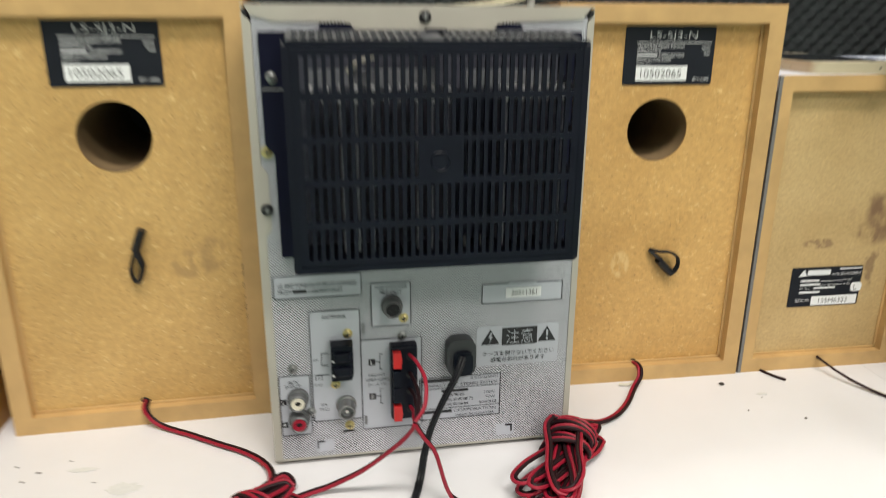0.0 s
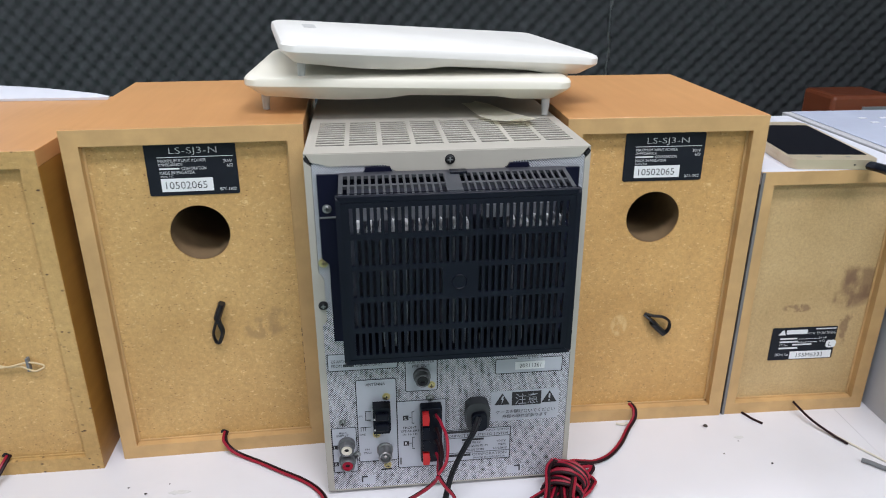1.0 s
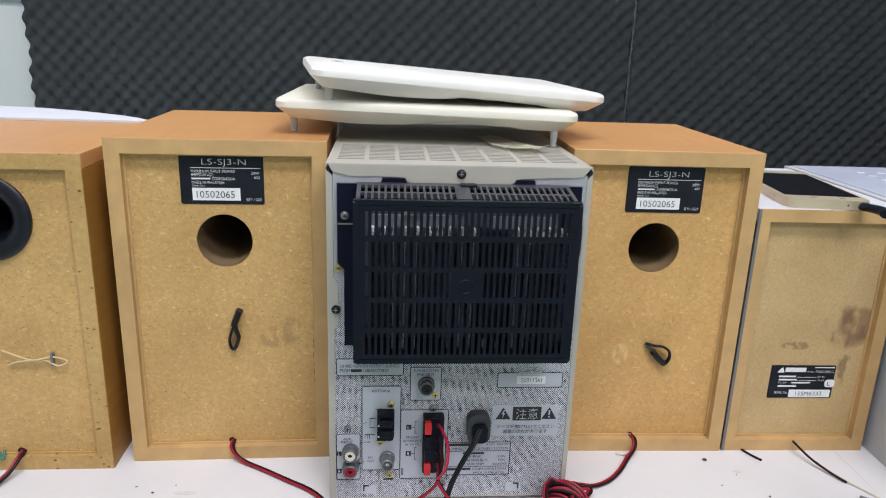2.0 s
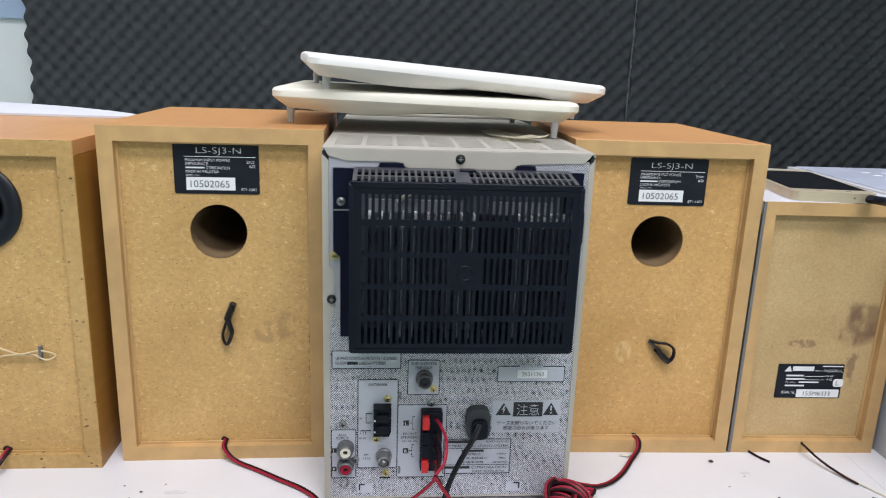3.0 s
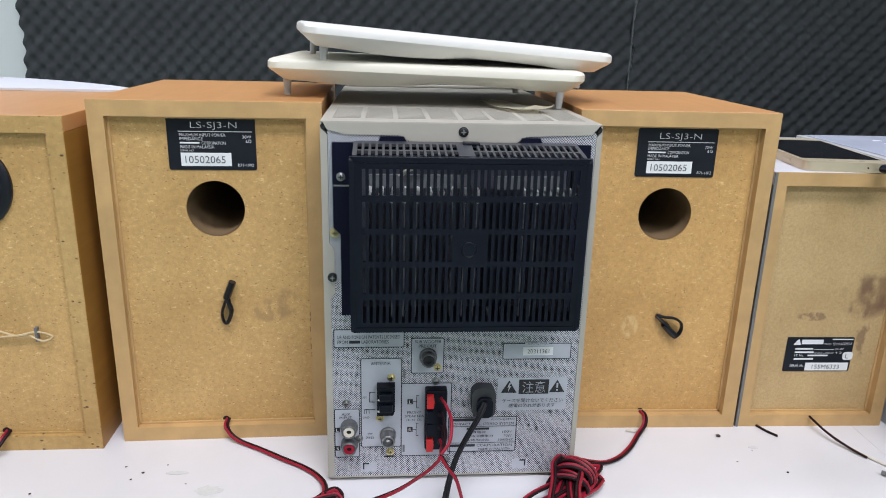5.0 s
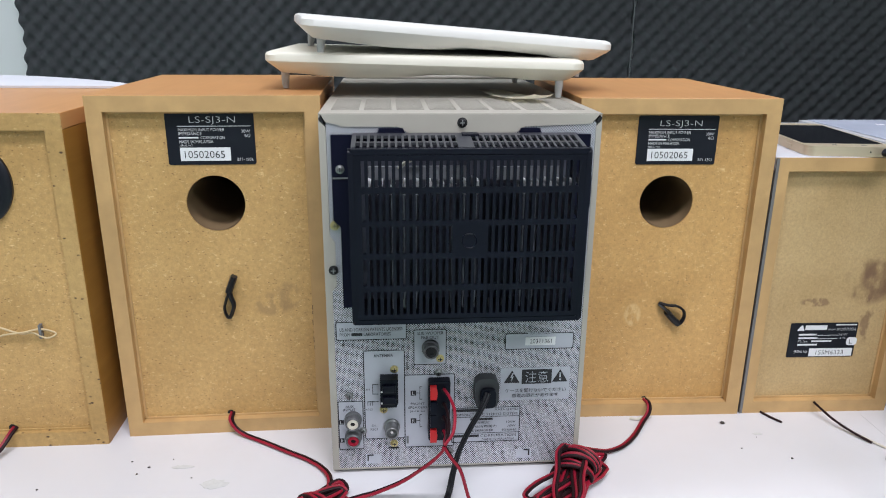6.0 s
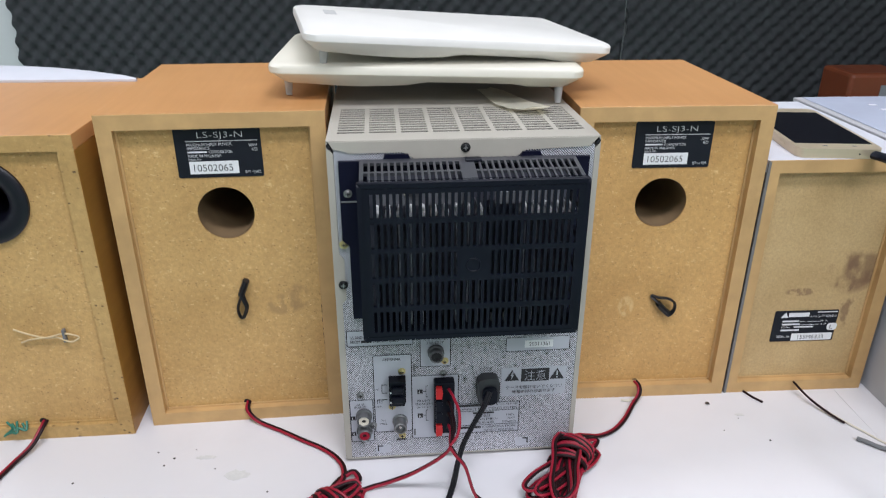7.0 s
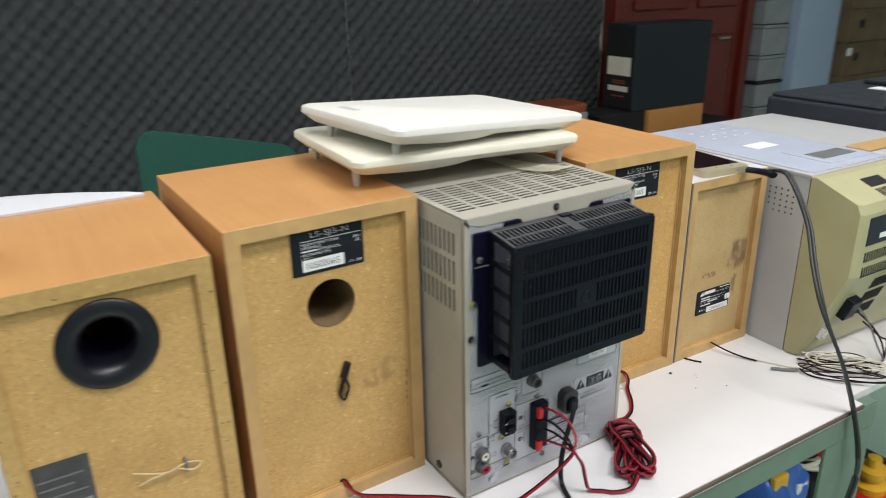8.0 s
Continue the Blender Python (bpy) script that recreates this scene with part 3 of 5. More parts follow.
left_speaker = speaker_with_port(-0.2595, 0.0556, 2.6, 0.1622, 0.2728, 0.200, 0.0070, 0.0822, 0.1931, 0.0516, 0.2224, 0.0622, 0.0387,
                  "orange veneered loudspeaker turned backwards, with chipboard back",
                  ((0.004, 0.014, 0.003), (-0.001, 0.002, 0.004), (-0.004, -0.006, 0.004), (-0.0050, -0.011, 0.003), (-0.004, -0.0165, 0.003), (-0.0015, -0.0180, 0.004), (0.0010, -0.013, 0.004), (0.0026, -0.007, 0.005), (0.001, -0.001, 0.005), (0.000, 0.004, 0.004)),
                  ((0.0042, 0.0155), (0.0015, 0.009), (-0.001, 0.0025)), (0.0872, 0.0068, 0.1212), (0.0790, 0.0180), BOARD_STAINED)
speaker_with_port(0.0925, 0.0720, 0.0, 0.1535, 0.2705, 0.200, 0.0075, 0.0745, 0.1895, 0.0468, 0.2195, 0.0622, 0.0375,
                  "orange veneered loudspeaker turned backwards, with a stained chipboard back",
                  ((-0.010, 0.010, 0.001), (-0.0045, 0.0055, 0.004), (0.0005, 0.0005, 0.004), (0.005, -0.006, 0.004), (0.0085, -0.0065, 0.004), (0.011, -0.001, 0.005), (0.0095, 0.0055, 0.006), (0.004, 0.009, 0.005), (-0.003, 0.0095, 0.004), (-0.0095, 0.0105, 0.001)),
                  ((-0.003, 0.003), (0.0025, -0.003), (0.0075, -0.0075)), (0.0865, 0.0073, 0.0945), (0.0728, 0.0160), BOARD_WARM)


def ringed_speaker():
    t = thing("loudspeaker", -0.4214, 0.0416, 0.0, "orange veneered loudspeaker with a dark flared port ring", "speaker", "", 1.5)
    w, h = 0.15, 0.262
    cabinet(t, w, h, 0.20, 0.0115, 0.005, VENEER_SHADED, ROUGH_EDGE, BOARD, VENEER, (0.0765, 0.2125, 0.022))
    bm = lathe(bmesh.new(), (0.0765, 0.005, 0.2125), (0, -1, 0), ((0.0328, 0.0), (0.0328, 0.0022), (0.0312, 0.0036), (0.0265, 0.0040), (0.0225, 0.0030), (0.0188, 0.0002), (0.0164, -0.006), (0.0152, -0.014), (0.0150, -0.05)), 56)
    smooth(part("port_ring", bm, RING, t, "dark blue-black flared port ring"))
    lab = label_plate(t, 0.0134, 0.0497, 0.0780, 0.1357, 0.0048, 0.001, SILVER_LABEL, "rating_label", "worn grey foil label")
    for i, (a, b) in enumerate(((0.016, 0.045), (0.016, 0.038), (0.02, 0.046))):
        bar(a, b, 0.122 - 0.007 * i, 0.1235 - 0.007 * i, 0.0041, GREY_PLASTIC, lab)
    bar(0.022, 0.047, 0.092, 0.1005, 0.0041, GREY_BOX, lab, "serial_sticker")
    bm = add_tube(bmesh.new(), [(0.075, 0.002, 0.108), (0.088, 0.001, 0.103), (0.098, 0.003, 0.0985), (0.106, 0.002, 0.0995), (0.116, 0.001, 0.0955), (0.122, 0.003, 0.0985), (0.112, 0.002, 0.1025), (0.1, 0.001, 0.1005), (0.086, 0.002, 0.0985), (0.078, 0.003, 0.0955)], 0.0007, 6)
    smooth(part("knotted_string", bm, STRING, t, "knotted cream string"))
    part("staple", box(0.1105, 0.1125, 0.001, 0.0049, 0.095, 0.106, 0.0003), GREY_PLASTIC, t)
    part("cable_hole", add_cyl(bmesh.new(), (0.077, 0.0046, 0.0185), (0.077, 0.005, 0.0185), 0.003), PITCH, t)
    bm = bmesh.new()
    for i in range(5):
        add_tube(bm, [(0.049 + 0.004 * i, 0.003, 0.0205 - 0.002 * (i % 2)), (0.054 + 0.003 * i, 0.0 - 0.003 * (i % 3), 0.016), (0.047 + 0.003 * i, -0.002, 0.010 + 0.002 * i)], 0.001, 6)
    smooth(part("green_tag", bm, GREEN_RAG, t, "scrap of green wire"))
    bm = bmesh.new()
    for i in range(9):
        a = 0.09 + 0.0045 * i + random.uniform(-0.001, 0.001)
        add_box(bm, a, a + random.uniform(0.002, 0.005), 0.0025, 0.0049, 0.0118, 0.0118 + random.uniform(0.0006, 0.0016), 0.0003, 1)
    part("glue_blobs", bm, GLUE, t, "beads of dried clear glue")


ringed_speaker()


def small_speaker():
    t = thing("loudspeaker", 0.2478, 0.073, 0.0, "small silver foil loudspeaker with a stained fibreboard back", "speaker")
    w, h = 0.1295, 0.226
    cabinet(t, w, h, 0.2, 0.0105, 0.0072, GREY_FOIL, MDF, FIBRE, SILVER_FOIL)
    part("foil_edge", box(0.0, 0.0024, -0.0004, 0.0007, LOW, h - 0.0006), GREY_FOIL, t, "grey foil edge")
    x0, x1, z0, z1 = 0.0372, 0.0955, 0.0530, 0.0845
    lab = label_plate(t, x0, x1, z0, z1, 0.0070, 0.0012, LABEL_BLACK, label="black rating label with white print")
    f, yt = frac(x0, x1, z0, z1), 0.0070 - 0.00055
    a = f(0.10, 0.21, 0.06, 0.22)
    part("emblem", prism(bmesh.new(), [(a[0], a[2]), (a[1], a[2]), (a[1] - 0.002, a[3]), (a[1] - 0.0035, a[3] - 0.001)], yt, yt + 0.0002), INK_WHITE, lab)
    bar(*f(0.22, 0.54, 0.07, 0.20), yt, INK_WHITE, lab)
    bar(*f(0.67, 0.98, 0.045, 0.075), yt, INK_WHITE, lab)
    lettering("MODEL", *f(0.56, 0.67, 0.17, 0.215), yt, INK_WHITE, lab)
    lettering("SP-UXA70MD-S", *f(0.69, 0.975, 0.15, 0.23), yt, INK_WHITE, lab)
    for c, x in ((0.315, 0.40), (0.415, 0.42), (0.61, 0.43)):
        bar(*f(0.14, x, c, c + 0.045), yt, INK_WHITE, lab)
    lettering("24 W", *f(0.73, 0.86, 0.315, 0.375), yt, INK_WHITE, lab)
    lettering("4 \u03a9", *f(0.75, 0.84, 0.415, 0.475), yt, INK_WHITE, lab)
    lettering("PT. No.", *f(0.14, 0.28, 0.50, 0.56), yt, INK_WHITE, lab)
    bar(*f(0.34, 0.64, 0.51, 0.55), yt, INK_WHITE, lab)
    bar(*f(0.42, 0.72, 0.355, 0.365), yt, INK_WHITE, lab)
    bar(*f(0.42, 0.72, 0.455, 0.465), yt, INK_WHITE, lab)
    q = f(0.865, 1.0, 0.43, 0.66)
    part("side_mark", prism(bmesh.new(), rounded(q[0], q[1] + 0.0012, q[2], q[3], 0.0025), yt, yt + 0.0002), PAPER, lab)
    lettering("L", *f(0.905, 0.95, 0.48, 0.61), yt - 0.0003, INK, lab)
    lettering("SERIAL No.", *f(0.10, 0.31, 0.79, 0.87), yt, INK_WHITE, lab)
    bar(*f(0.33, 0.975, 0.745, 0.975), yt, PAPER, lab, "serial_sticker")
    lettering("155M6333", *f(0.43, 0.84, 0.80, 0.92), yt - 0.0003, INK, lab)
    part("cable_hole", add_cyl(bmesh.new(), (0.0650, 0.0068, 0.0135), (0.0650, 0.0072, 0.0135), 0.0026), PITCH, t)


small_speaker()


def board_split(t):
    """A ragged dark gap where the board has shrunk from its frame."""
    bm = bmesh.new()
    z = 0.072
    while z < 0.114:
        h = random.uniform(0.002, 0.005)
        a = 0.1487 + random.uniform(-0.0003, 0.0003)
        add_box(bm, a, a + random.uniform(0.0003, 0.0008), 0.0058, 0.0068, z, z + h, 0.0001, 1)
        z += h + random.uniform(0.0, 0.006)
    part("split", bm, TUBE, t, "ragged dark gap")


board_split(left_speaker)


# ---- the stereo unit ----
def stereo_unit():
    t = thing("stereo_unit", -0.0008, 0.0018, 0.0, "grey compact stereo unit turned backwards, dotted back panel", "stereo", "", 1.5)
    W, H, D = 0.0912, 0.2675, 0.30
    # cover: top with rows of slots, sides with vents
    gx = [-W]
    for g in range(8):
        c = -0.0755 + g * 0.0216
        gx += [c - 0.0092, c + 0.0092]
    gx += [W]
    gy = slots(0.0, D, 0.017, 0.089, 11, 0.56)
    bm = perforated(bmesh.new(), gx, gy, lambda i, j: i % 2 == 0 or j % 2 == 0, lambda u, v, k: Vector((u, v, H - 0.0006 * k)))
    cover = part("top_cover", bm, CASE, t, "slotted beige-grey steel cover")
    part("rear_lip", box(-0.089, 0.089, D - 0.012, D - 0.001, H + 0.0004, H + 0.003, 0.0008), CASE, cover)
    sy = slots(0.0, D, 0.012, 0.072, 9, 0.5)
    sz = [0.0078, 0.184, 0.204, 0.2085, 0.2285, 0.233, 0.252, H - 0.0012]
    for s in (-1, 1):
        bm = perforated(bmesh.new(), sy, sz, lambda i, j: i % 2 == 0 or j % 2 == 0, lambda u, v, k: Vector((s * (W - 0.0012 * k), u, v)))
        part("side_panel", bm, CASE, t)
    # folded rim round the back panel, the top flange with its tapered cut-outs
    part("rim", prism(bmesh.new(), [(-W, 0.0087), (-0.0865, 0.0087), (-0.0865, 0.148), (-0.0835, 0.152), (-0.0835, 0.183), (-0.0868, 0.1875), (-0.0868, 0.259), (-W, 0.2635)], -0.0006, 0.004), CASE, t)
    part("rim", prism(bmesh.new(), [(W, 0.0087), (0.0875, 0.0087), (0.0875, 0.259), (W, 0.2635)], -0.0006, 0.004), CASE, t)
    part("flange", prism(bmesh.new(), [(-0.0895, H - 0.0005), (-0.0868, 0.2622), (-0.0795, 0.2605), (-0.077, 0.2592), (-0.041, 0.2592), (-0.034, 0.2548), (0.034, 0.2548), (0.041, 0.2592), (0.084, 0.2608), (0.0895, H - 0.0005)], -0.0008, 0.004), CASE, t)
    for s in (-1, 1):
        part("corner_gap", prism(bmesh.new(), [(s * 0.0900, H - 0.0015), (s * 0.0878, 0.2625), (s * 0.0898, 0.2610), (s * W, 0.2645)], -0.0003, 0.003), PITCH, t)
    panel = part("rear_panel", box(-0.0866, 0.0876, 0.0, 0.0012, 0.0087, 0.2618), DOTS, t, "silver sheet printed with fine dark dots")
    part("bottom_rim", box(-W, W, 0.0001, 0.03, 0.0070, 0.0086, 0.0003), CASE, t)
    # Added block, near-black so the slots above and beside it look shaded.
    part("dark_core", box(-0.0885, 0.0885, 0.006, 0.295, 0.0115, 0.2622), PITCH, t, "near-black block added to keep the slots dark")
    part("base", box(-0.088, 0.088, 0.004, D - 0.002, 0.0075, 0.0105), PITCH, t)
    part("front", box(-W, W, D, D + 0.012, 0.0075, H, 0.003), CASE, t)
    for x, y in ((-0.07, 0.04), (0.07, 0.04), (-0.07, 0.26), (0.07, 0.26)):
        part("foot", add_cyl(bmesh.new(), (x, y, 0.004), (x, y, 0.0078), 0.008), BLACK, t)
    screw(t, 0.0, 0.2618, -0.0008, 0.0026, DARK_STEEL)
    part("side_screw", add_cyl(bmesh.new(), (-W - 0.0012, 0.044, 0.016), (-W + 0.0005, 0.044, 0.016), 0.004, None, 16), DARK_STEEL, t)
    screw(t, -0.0852, 0.1635, -0.0006, 0.0026, DARK_STEEL)

    # printed fields
    def field(x0, x1, z0, z1, r=0.0015, line=True):
        """A clear silver field with a thin dark outline."""
        a = part("print_field", prism(bmesh.new(), rounded(x0, x1, z0, z1, r), -0.0003, 0.0), SILVER, t)
        if line:
            bm = bmesh.new()
            o, i = rounded(x0, x1, z0, z1, r), rounded(x0 + 0.0006, x1 - 0.0006, z0 + 0.0006, z1 - 0.0006, max(r - 0.0006, 0.0003))
            vo, vi = [bm.verts.new((x, -0.0005, z)) for x, z in o], [bm.verts.new((x, -0.0005, z)) for x, z in i]
            for k in range(len(o)):
                bm.faces.new((vo[k], vo[(k + 1) % len(o)], vi[(k + 1) % len(o)], vi[k]))
            part("outline", bm, INK, a)
        return a

    def words(s, x0, x1, z0, z1, parent, ink=INK):
        lettering(s, x0, x1, z0, z1, -0.0006, ink, parent, "lettering", -0.001)

    a = field(-0.0855, -0.0365, 0.1115, 0.1255)
    words("US AND FOREIGN PATENTS LICENSED", -0.0828, -0.0395, 0.1183, 0.1208, a)
    words("FROM", -0.0828, -0.0757, 0.1146, 0.1171, a)
    bar(-0.0748, -0.0672, 0.1148, 0.1169, -0.0006, INK, a)
    words("LABORATORIES", -0.0662, -0.0475, 0.1146, 0.1171, a)
    a = field(-0.0318, -0.0085, 0.0912, 0.1185)
    words("SUB WOOFER", -0.0292, -0.0108, 0.1145, 0.1168, a)
    words("PRE OUT", -0.0265, -0.0138, 0.1112, 0.1135, a)
    a = field(-0.0672, -0.0380, 0.0325, 0.1035)
    words("ANTENNA", -0.0598, -0.0462, 0.0982, 0.1005, a)
    words("AM", -0.0660, -0.0632, 0.0722, 0.0738, a)
    words("GND", -0.0658, -0.0612, 0.0562, 0.0578, a)
    words("FM", -0.0622, -0.0592, 0.0427, 0.0444, a)
    words("75\u03a9", -0.0636, -0.0580, 0.0397, 0.0414, a)
    for x0, x1, z0, z1 in ((-0.0612, -0.0608, 0.0690, 0.0770), (-0.0612, -0.0570, 0.0766, 0.0770), (-0.0612, -0.0570, 0.0690, 0.0694), (-0.0645, -0.0570, 0.0630, 0.0634), (-0.0649, -0.0645, 0.0600, 0.0634), (-0.0632, -0.0628, 0.0600, 0.0634), (-0.0615, -0.0611, 0.0600, 0.0634)):
        bar(x0, x1, z0, z1, -0.0006, INK, a)
    a = field(-0.0385, -0.0022, 0.0245, 0.0838)
    words("FRONT", -0.0340, -0.0240, 0.0595, 0.0614, a)
    words("SPEAKERS", -0.0358, -0.0222, 0.0565, 0.0584, a)
    words("(6-16 \u03a9)", -0.0345, -0.0238, 0.0532, 0.0554, a)
    for z, s in ((0.0690, "L"), (0.0465, "R")):
        bar(-0.0340, -0.0300, z - 0.002, z + 0.002, -0.0006, INK, a)
        lettering(s, -0.0328, -0.0311, z - 0.0013, z + 0.0013, -0.0009, INK_WHITE, a)
        for x0, x1, z0, z1 in ((-0.0298, -0.0276, z - 0.0002, z + 0.0002), (-0.0276, -0.0272, z - 0.0052, z + 0.0052), (-0.0276, -0.0258, z + 0.0048, z + 0.0052), (-0.0276, -0.0258, z - 0.0052, z - 0.0048)):
            bar(x0, x1, z0, z1, -0.0006, INK, a)
    for z in (0.091, 0.031):
        bar(-0.0372, -0.0356, z - 0.003, z + 0.003, -0.0007, GREY_PLASTIC, a)
    a = field(-0.0862, -0.0680, 0.0245, 0.0642)
    words("AUX", -0.0808, -0.0748, 0.0588, 0.0607, a)
    words("INPUT", -0.0825, -0.0735, 0.0562, 0.0581, a)
    for z, s in ((0.0472, "L"), (0.0322, "R")):
        bar(-0.0858, -0.0822, z - 0.0018, z + 0.0018, -0.0006, INK, a)
        lettering(s, -0.0847, -0.0832, z - 0.0012, z + 0.0012, -0.0009, INK_WHITE, a)
    a = field(0.0330, 0.0824, 0.1012, 0.1138)
    bar(0.0490, 0.0660, 0.1130, 0.1145, -0.0006, SILVER, a)
    words("SERIAL NO.", 0.0502, 0.0648, 0.1128, 0.1148, a)
    st = part("serial_sticker", prism(bmesh.new(), rounded(0.0476, 0.0692, 0.1044, 0.1107, 0.0004), -0.0007, -0.0003), PAPER, a)
    lettering("20311361", 0.0508, 0.0664, 0.1060, 0.1092, -0.0010, INK, a)
    a = field(0.0308, 0.0815, 0.0606, 0.0866, 0.001, False)

    def warning(x, z, h):
        part("warning_triangle", prism(bmesh.new(), [(x - h * 0.58, z - h / 2), (x + h * 0.58, z - h / 2), (x, z + h / 2)], -0.0006, -0.0003), INK, a)

    warning(0.0390, 0.0798, 0.0098)
    warning(0.0742, 0.0798, 0.0098)
    part("bolt_sign", prism(bmesh.new(), [(0.0393, 0.0828), (0.0377, 0.0792), (0.0390, 0.0795), (0.0384, 0.0758), (0.0403, 0.0803), (0.0391, 0.0800), (0.0402, 0.0826)], -0.0009, -0.0006), SILVER, a)
    bar(0.0736, 0.0748, 0.0786, 0.0824, -0.0009, SILVER, a)
    bar(0.0736, 0.0748, 0.0762, 0.0774, -0.0009, SILVER, a)
    bar(0.0462, 0.0680, 0.0738, 0.0852, -0.0006, INK, a)
    lettering("\u6ce8\u610f", 0.0487, 0.0655, 0.0750, 0.0840, -0.0010, SILVER, a)
    words("\u30b1\u30fc\u30b9\u3092\u958b\u3051\u306a\u3044\u3067\u304f\u3060\u3055\u3044", 0.0345, 0.0790, 0.0670, 0.0702, a)
    words("\u611f\u96fb\u306e\u6050\u308c\u304c\u3042\u308a\u307e\u3059", 0.0395, 0.0735, 0.0630, 0.0662, a)
    a = field(-0.0042, 0.0462, 0.0270, 0.0558, 0.0008)
    bar(-0.0042, 0.0462, 0.0478, 0.0481, -0.0006, INK, a)
    bar(-0.0042, 0.0462, 0.0343, 0.0346, -0.0006, INK, a)
    bar(-0.0030, 0.0185, 0.0524, 0.0546, -0.0006, INK, a)
    words("RXD-SJ3MD", 0.0275, 0.0445, 0.0523, 0.0544, a)
    words("COMPACT DISC STEREO SYSTEM", -0.0030, 0.0440, 0.0490, 0.0510, a)
    bar(0.0095, 0.0260, 0.0452, 0.0468, -0.0006, INK, a)
    words("\u5b9a\u683c\u96fb\u5727", 0.0095, 0.0240, 0.0423, 0.0443, a)
    words("\u5b9a\u683c\u6d88\u8cbb\u96fb\u529b", 0.0095, 0.0290, 0.0390, 0.0410, a)
    words("\u5b9a\u683c\u5468\u6ce2\u6570", 0.0095, 0.0265, 0.0357, 0.0377, a)
    words("100V", 0.0360, 0.0430, 0.0423, 0.0441, a)
    words("70W", 0.0370, 0.0430, 0.0390, 0.0408, a)
    words("50/60HZ", 0.0330, 0.0440, 0.0357, 0.0375, a)
    bar(-0.0030, 0.0160, 0.0313, 0.0332, -0.0006, INK, a)
    words("CORPORATION", 0.0172, 0.0435, 0.0312, 0.0333, a)
    words("MADE IN MALAYSIA", 0.0185, 0.0425, 0.0282, 0.0300, a)
    # pressed hooks in the panel
    for x, s in ((-0.0615, -1), (0.0500, 1)):
        a = field(x - 0.0058, x + 0.0058, 0.0118, 0.0195, 0.001, False)
        part("hook", prism(bmesh.new(), [(x + s * 0.0035, 0.0185), (x + s * 0.0035, 0.0142), (x + s * 0.0045, 0.0142), (x + s * 0.0045, 0.0195), (x, 0.0195), (x, 0.0185)], -0.0007, -0.0003), INK, a)
    bar(-0.0505, -0.0430, 0.0240, 0.0252, -0.0006, PITCH, panel, "slot")

    # sockets
    def rca(x, z, ring, name="phono_socket", long=0.0085):
        s = smooth(part(name, lathe(bmesh.new(), (x, 0, z), (0, -1, 0), ((0.0062, 0.0), (0.0062, 0.003), (0.0052, 0.0034), (0.0052, long), (0.0046, long + 0.0005), (0.0040, long), (0.0040, long - 0.004)), 28), SOCKET if name == "phono_socket" else CHROME, t))
        smooth(part("core", lathe(bmesh.new(), (x, 0, z), (0, -1, 0), ((0.0040, long - 0.002), (0.0038, long + 0.0002), (0.0018, long + 0.0002), (0.0016, long - 0.002)), 24), ring, s))
        part("pin_hole", add_cyl(bmesh.new(), (x, -long + 0.001, z), (x, -long + 0.0025, z), 0.0019, None, 16), PITCH, s)
        return s

    rca(-0.0755, 0.0497, WHITE_WIRE)
    rca(-0.0755, 0.0360, RED_WIRE)
    rca(-0.0198, 0.1045, PITCH)
    fm = smooth(part("aerial_socket", lathe(bmesh.new(), (-0.0478, 0, 0.0428), (0, -1, 0), ((0.0060, 0), (0.0060, 0.002), (0.0050, 0.0025), (0.0050, 0.0105), (0.0046, 0.011), (0.0038, 0.011), (0.0036, 0.005)), 28), DULL_CHROME, t))
    part("insulator", add_cyl(bmesh.new(), (-0.0478, -0.006, 0.0428), (-0.0478, -0.008, 0.0428), 0.0036), GREY_PLASTIC, fm)
    part("pin", add_cyl(bmesh.new(), (-0.0478, -0.007, 0.0428), (-0.0478, -0.0092, 0.0428), 0.0011, None, 12), CHROME, fm)
    am = part("aerial_terminal", prism(bmesh.new(), [(-0.0556, 0.0846), (-0.0430, 0.0846), (-0.0430, 0.0665), (-0.0443, 0.0628), (-0.0556, 0.0628)], -0.009, 0.0), BLACK, t)
    for z in (0.0790, 0.0700):
        part("lever", box(-0.0540, -0.0445, -0.0118, -0.0088, z - 0.0038, z + 0.0022, 0.0012), BLACK, am)
        bar(-0.0552, -0.0535, z - 0.0042, z - 0.0028, -0.0094, INK_WHITE, am)
    tb = part("speaker_terminal", box(-0.0216, -0.0060, -0.0085, 0.0, 0.0340, 0.0815, 0.0012), BLACK, t)
    for z, m in ((0.0748, RED), (0.0630, BLACK), (0.0525, BLACK), (0.0405, RED)):
        part("lever", prism(bmesh.new(), [(-0.0205, z - 0.0052), (-0.0160, z - 0.0052), (-0.0154, z), (-0.0160, z + 0.0045), (-0.0205, z + 0.0045)], -0.0125, -0.0084), m, tb, "red lever" if m is RED else "black lever")
        part("wire_hole", add_cyl(bmesh.new(), (-0.0105, -0.0084, z), (-0.0105, -0.0089, z), 0.0022, None, 14), PITCH, tb)
    pw = smooth(part("cord_grip", prism(bmesh.new(), rounded(0.0115, 0.0285, 0.0595, 0.0832, 0.006), -0.009, 0.0), GRIP, t, "dark grey cord grip"), 30)
    part("grip_core", prism(bmesh.new(), rounded(0.0150, 0.0262, 0.0615, 0.0765, 0.004), -0.012, -0.0085), BLACK, pw)
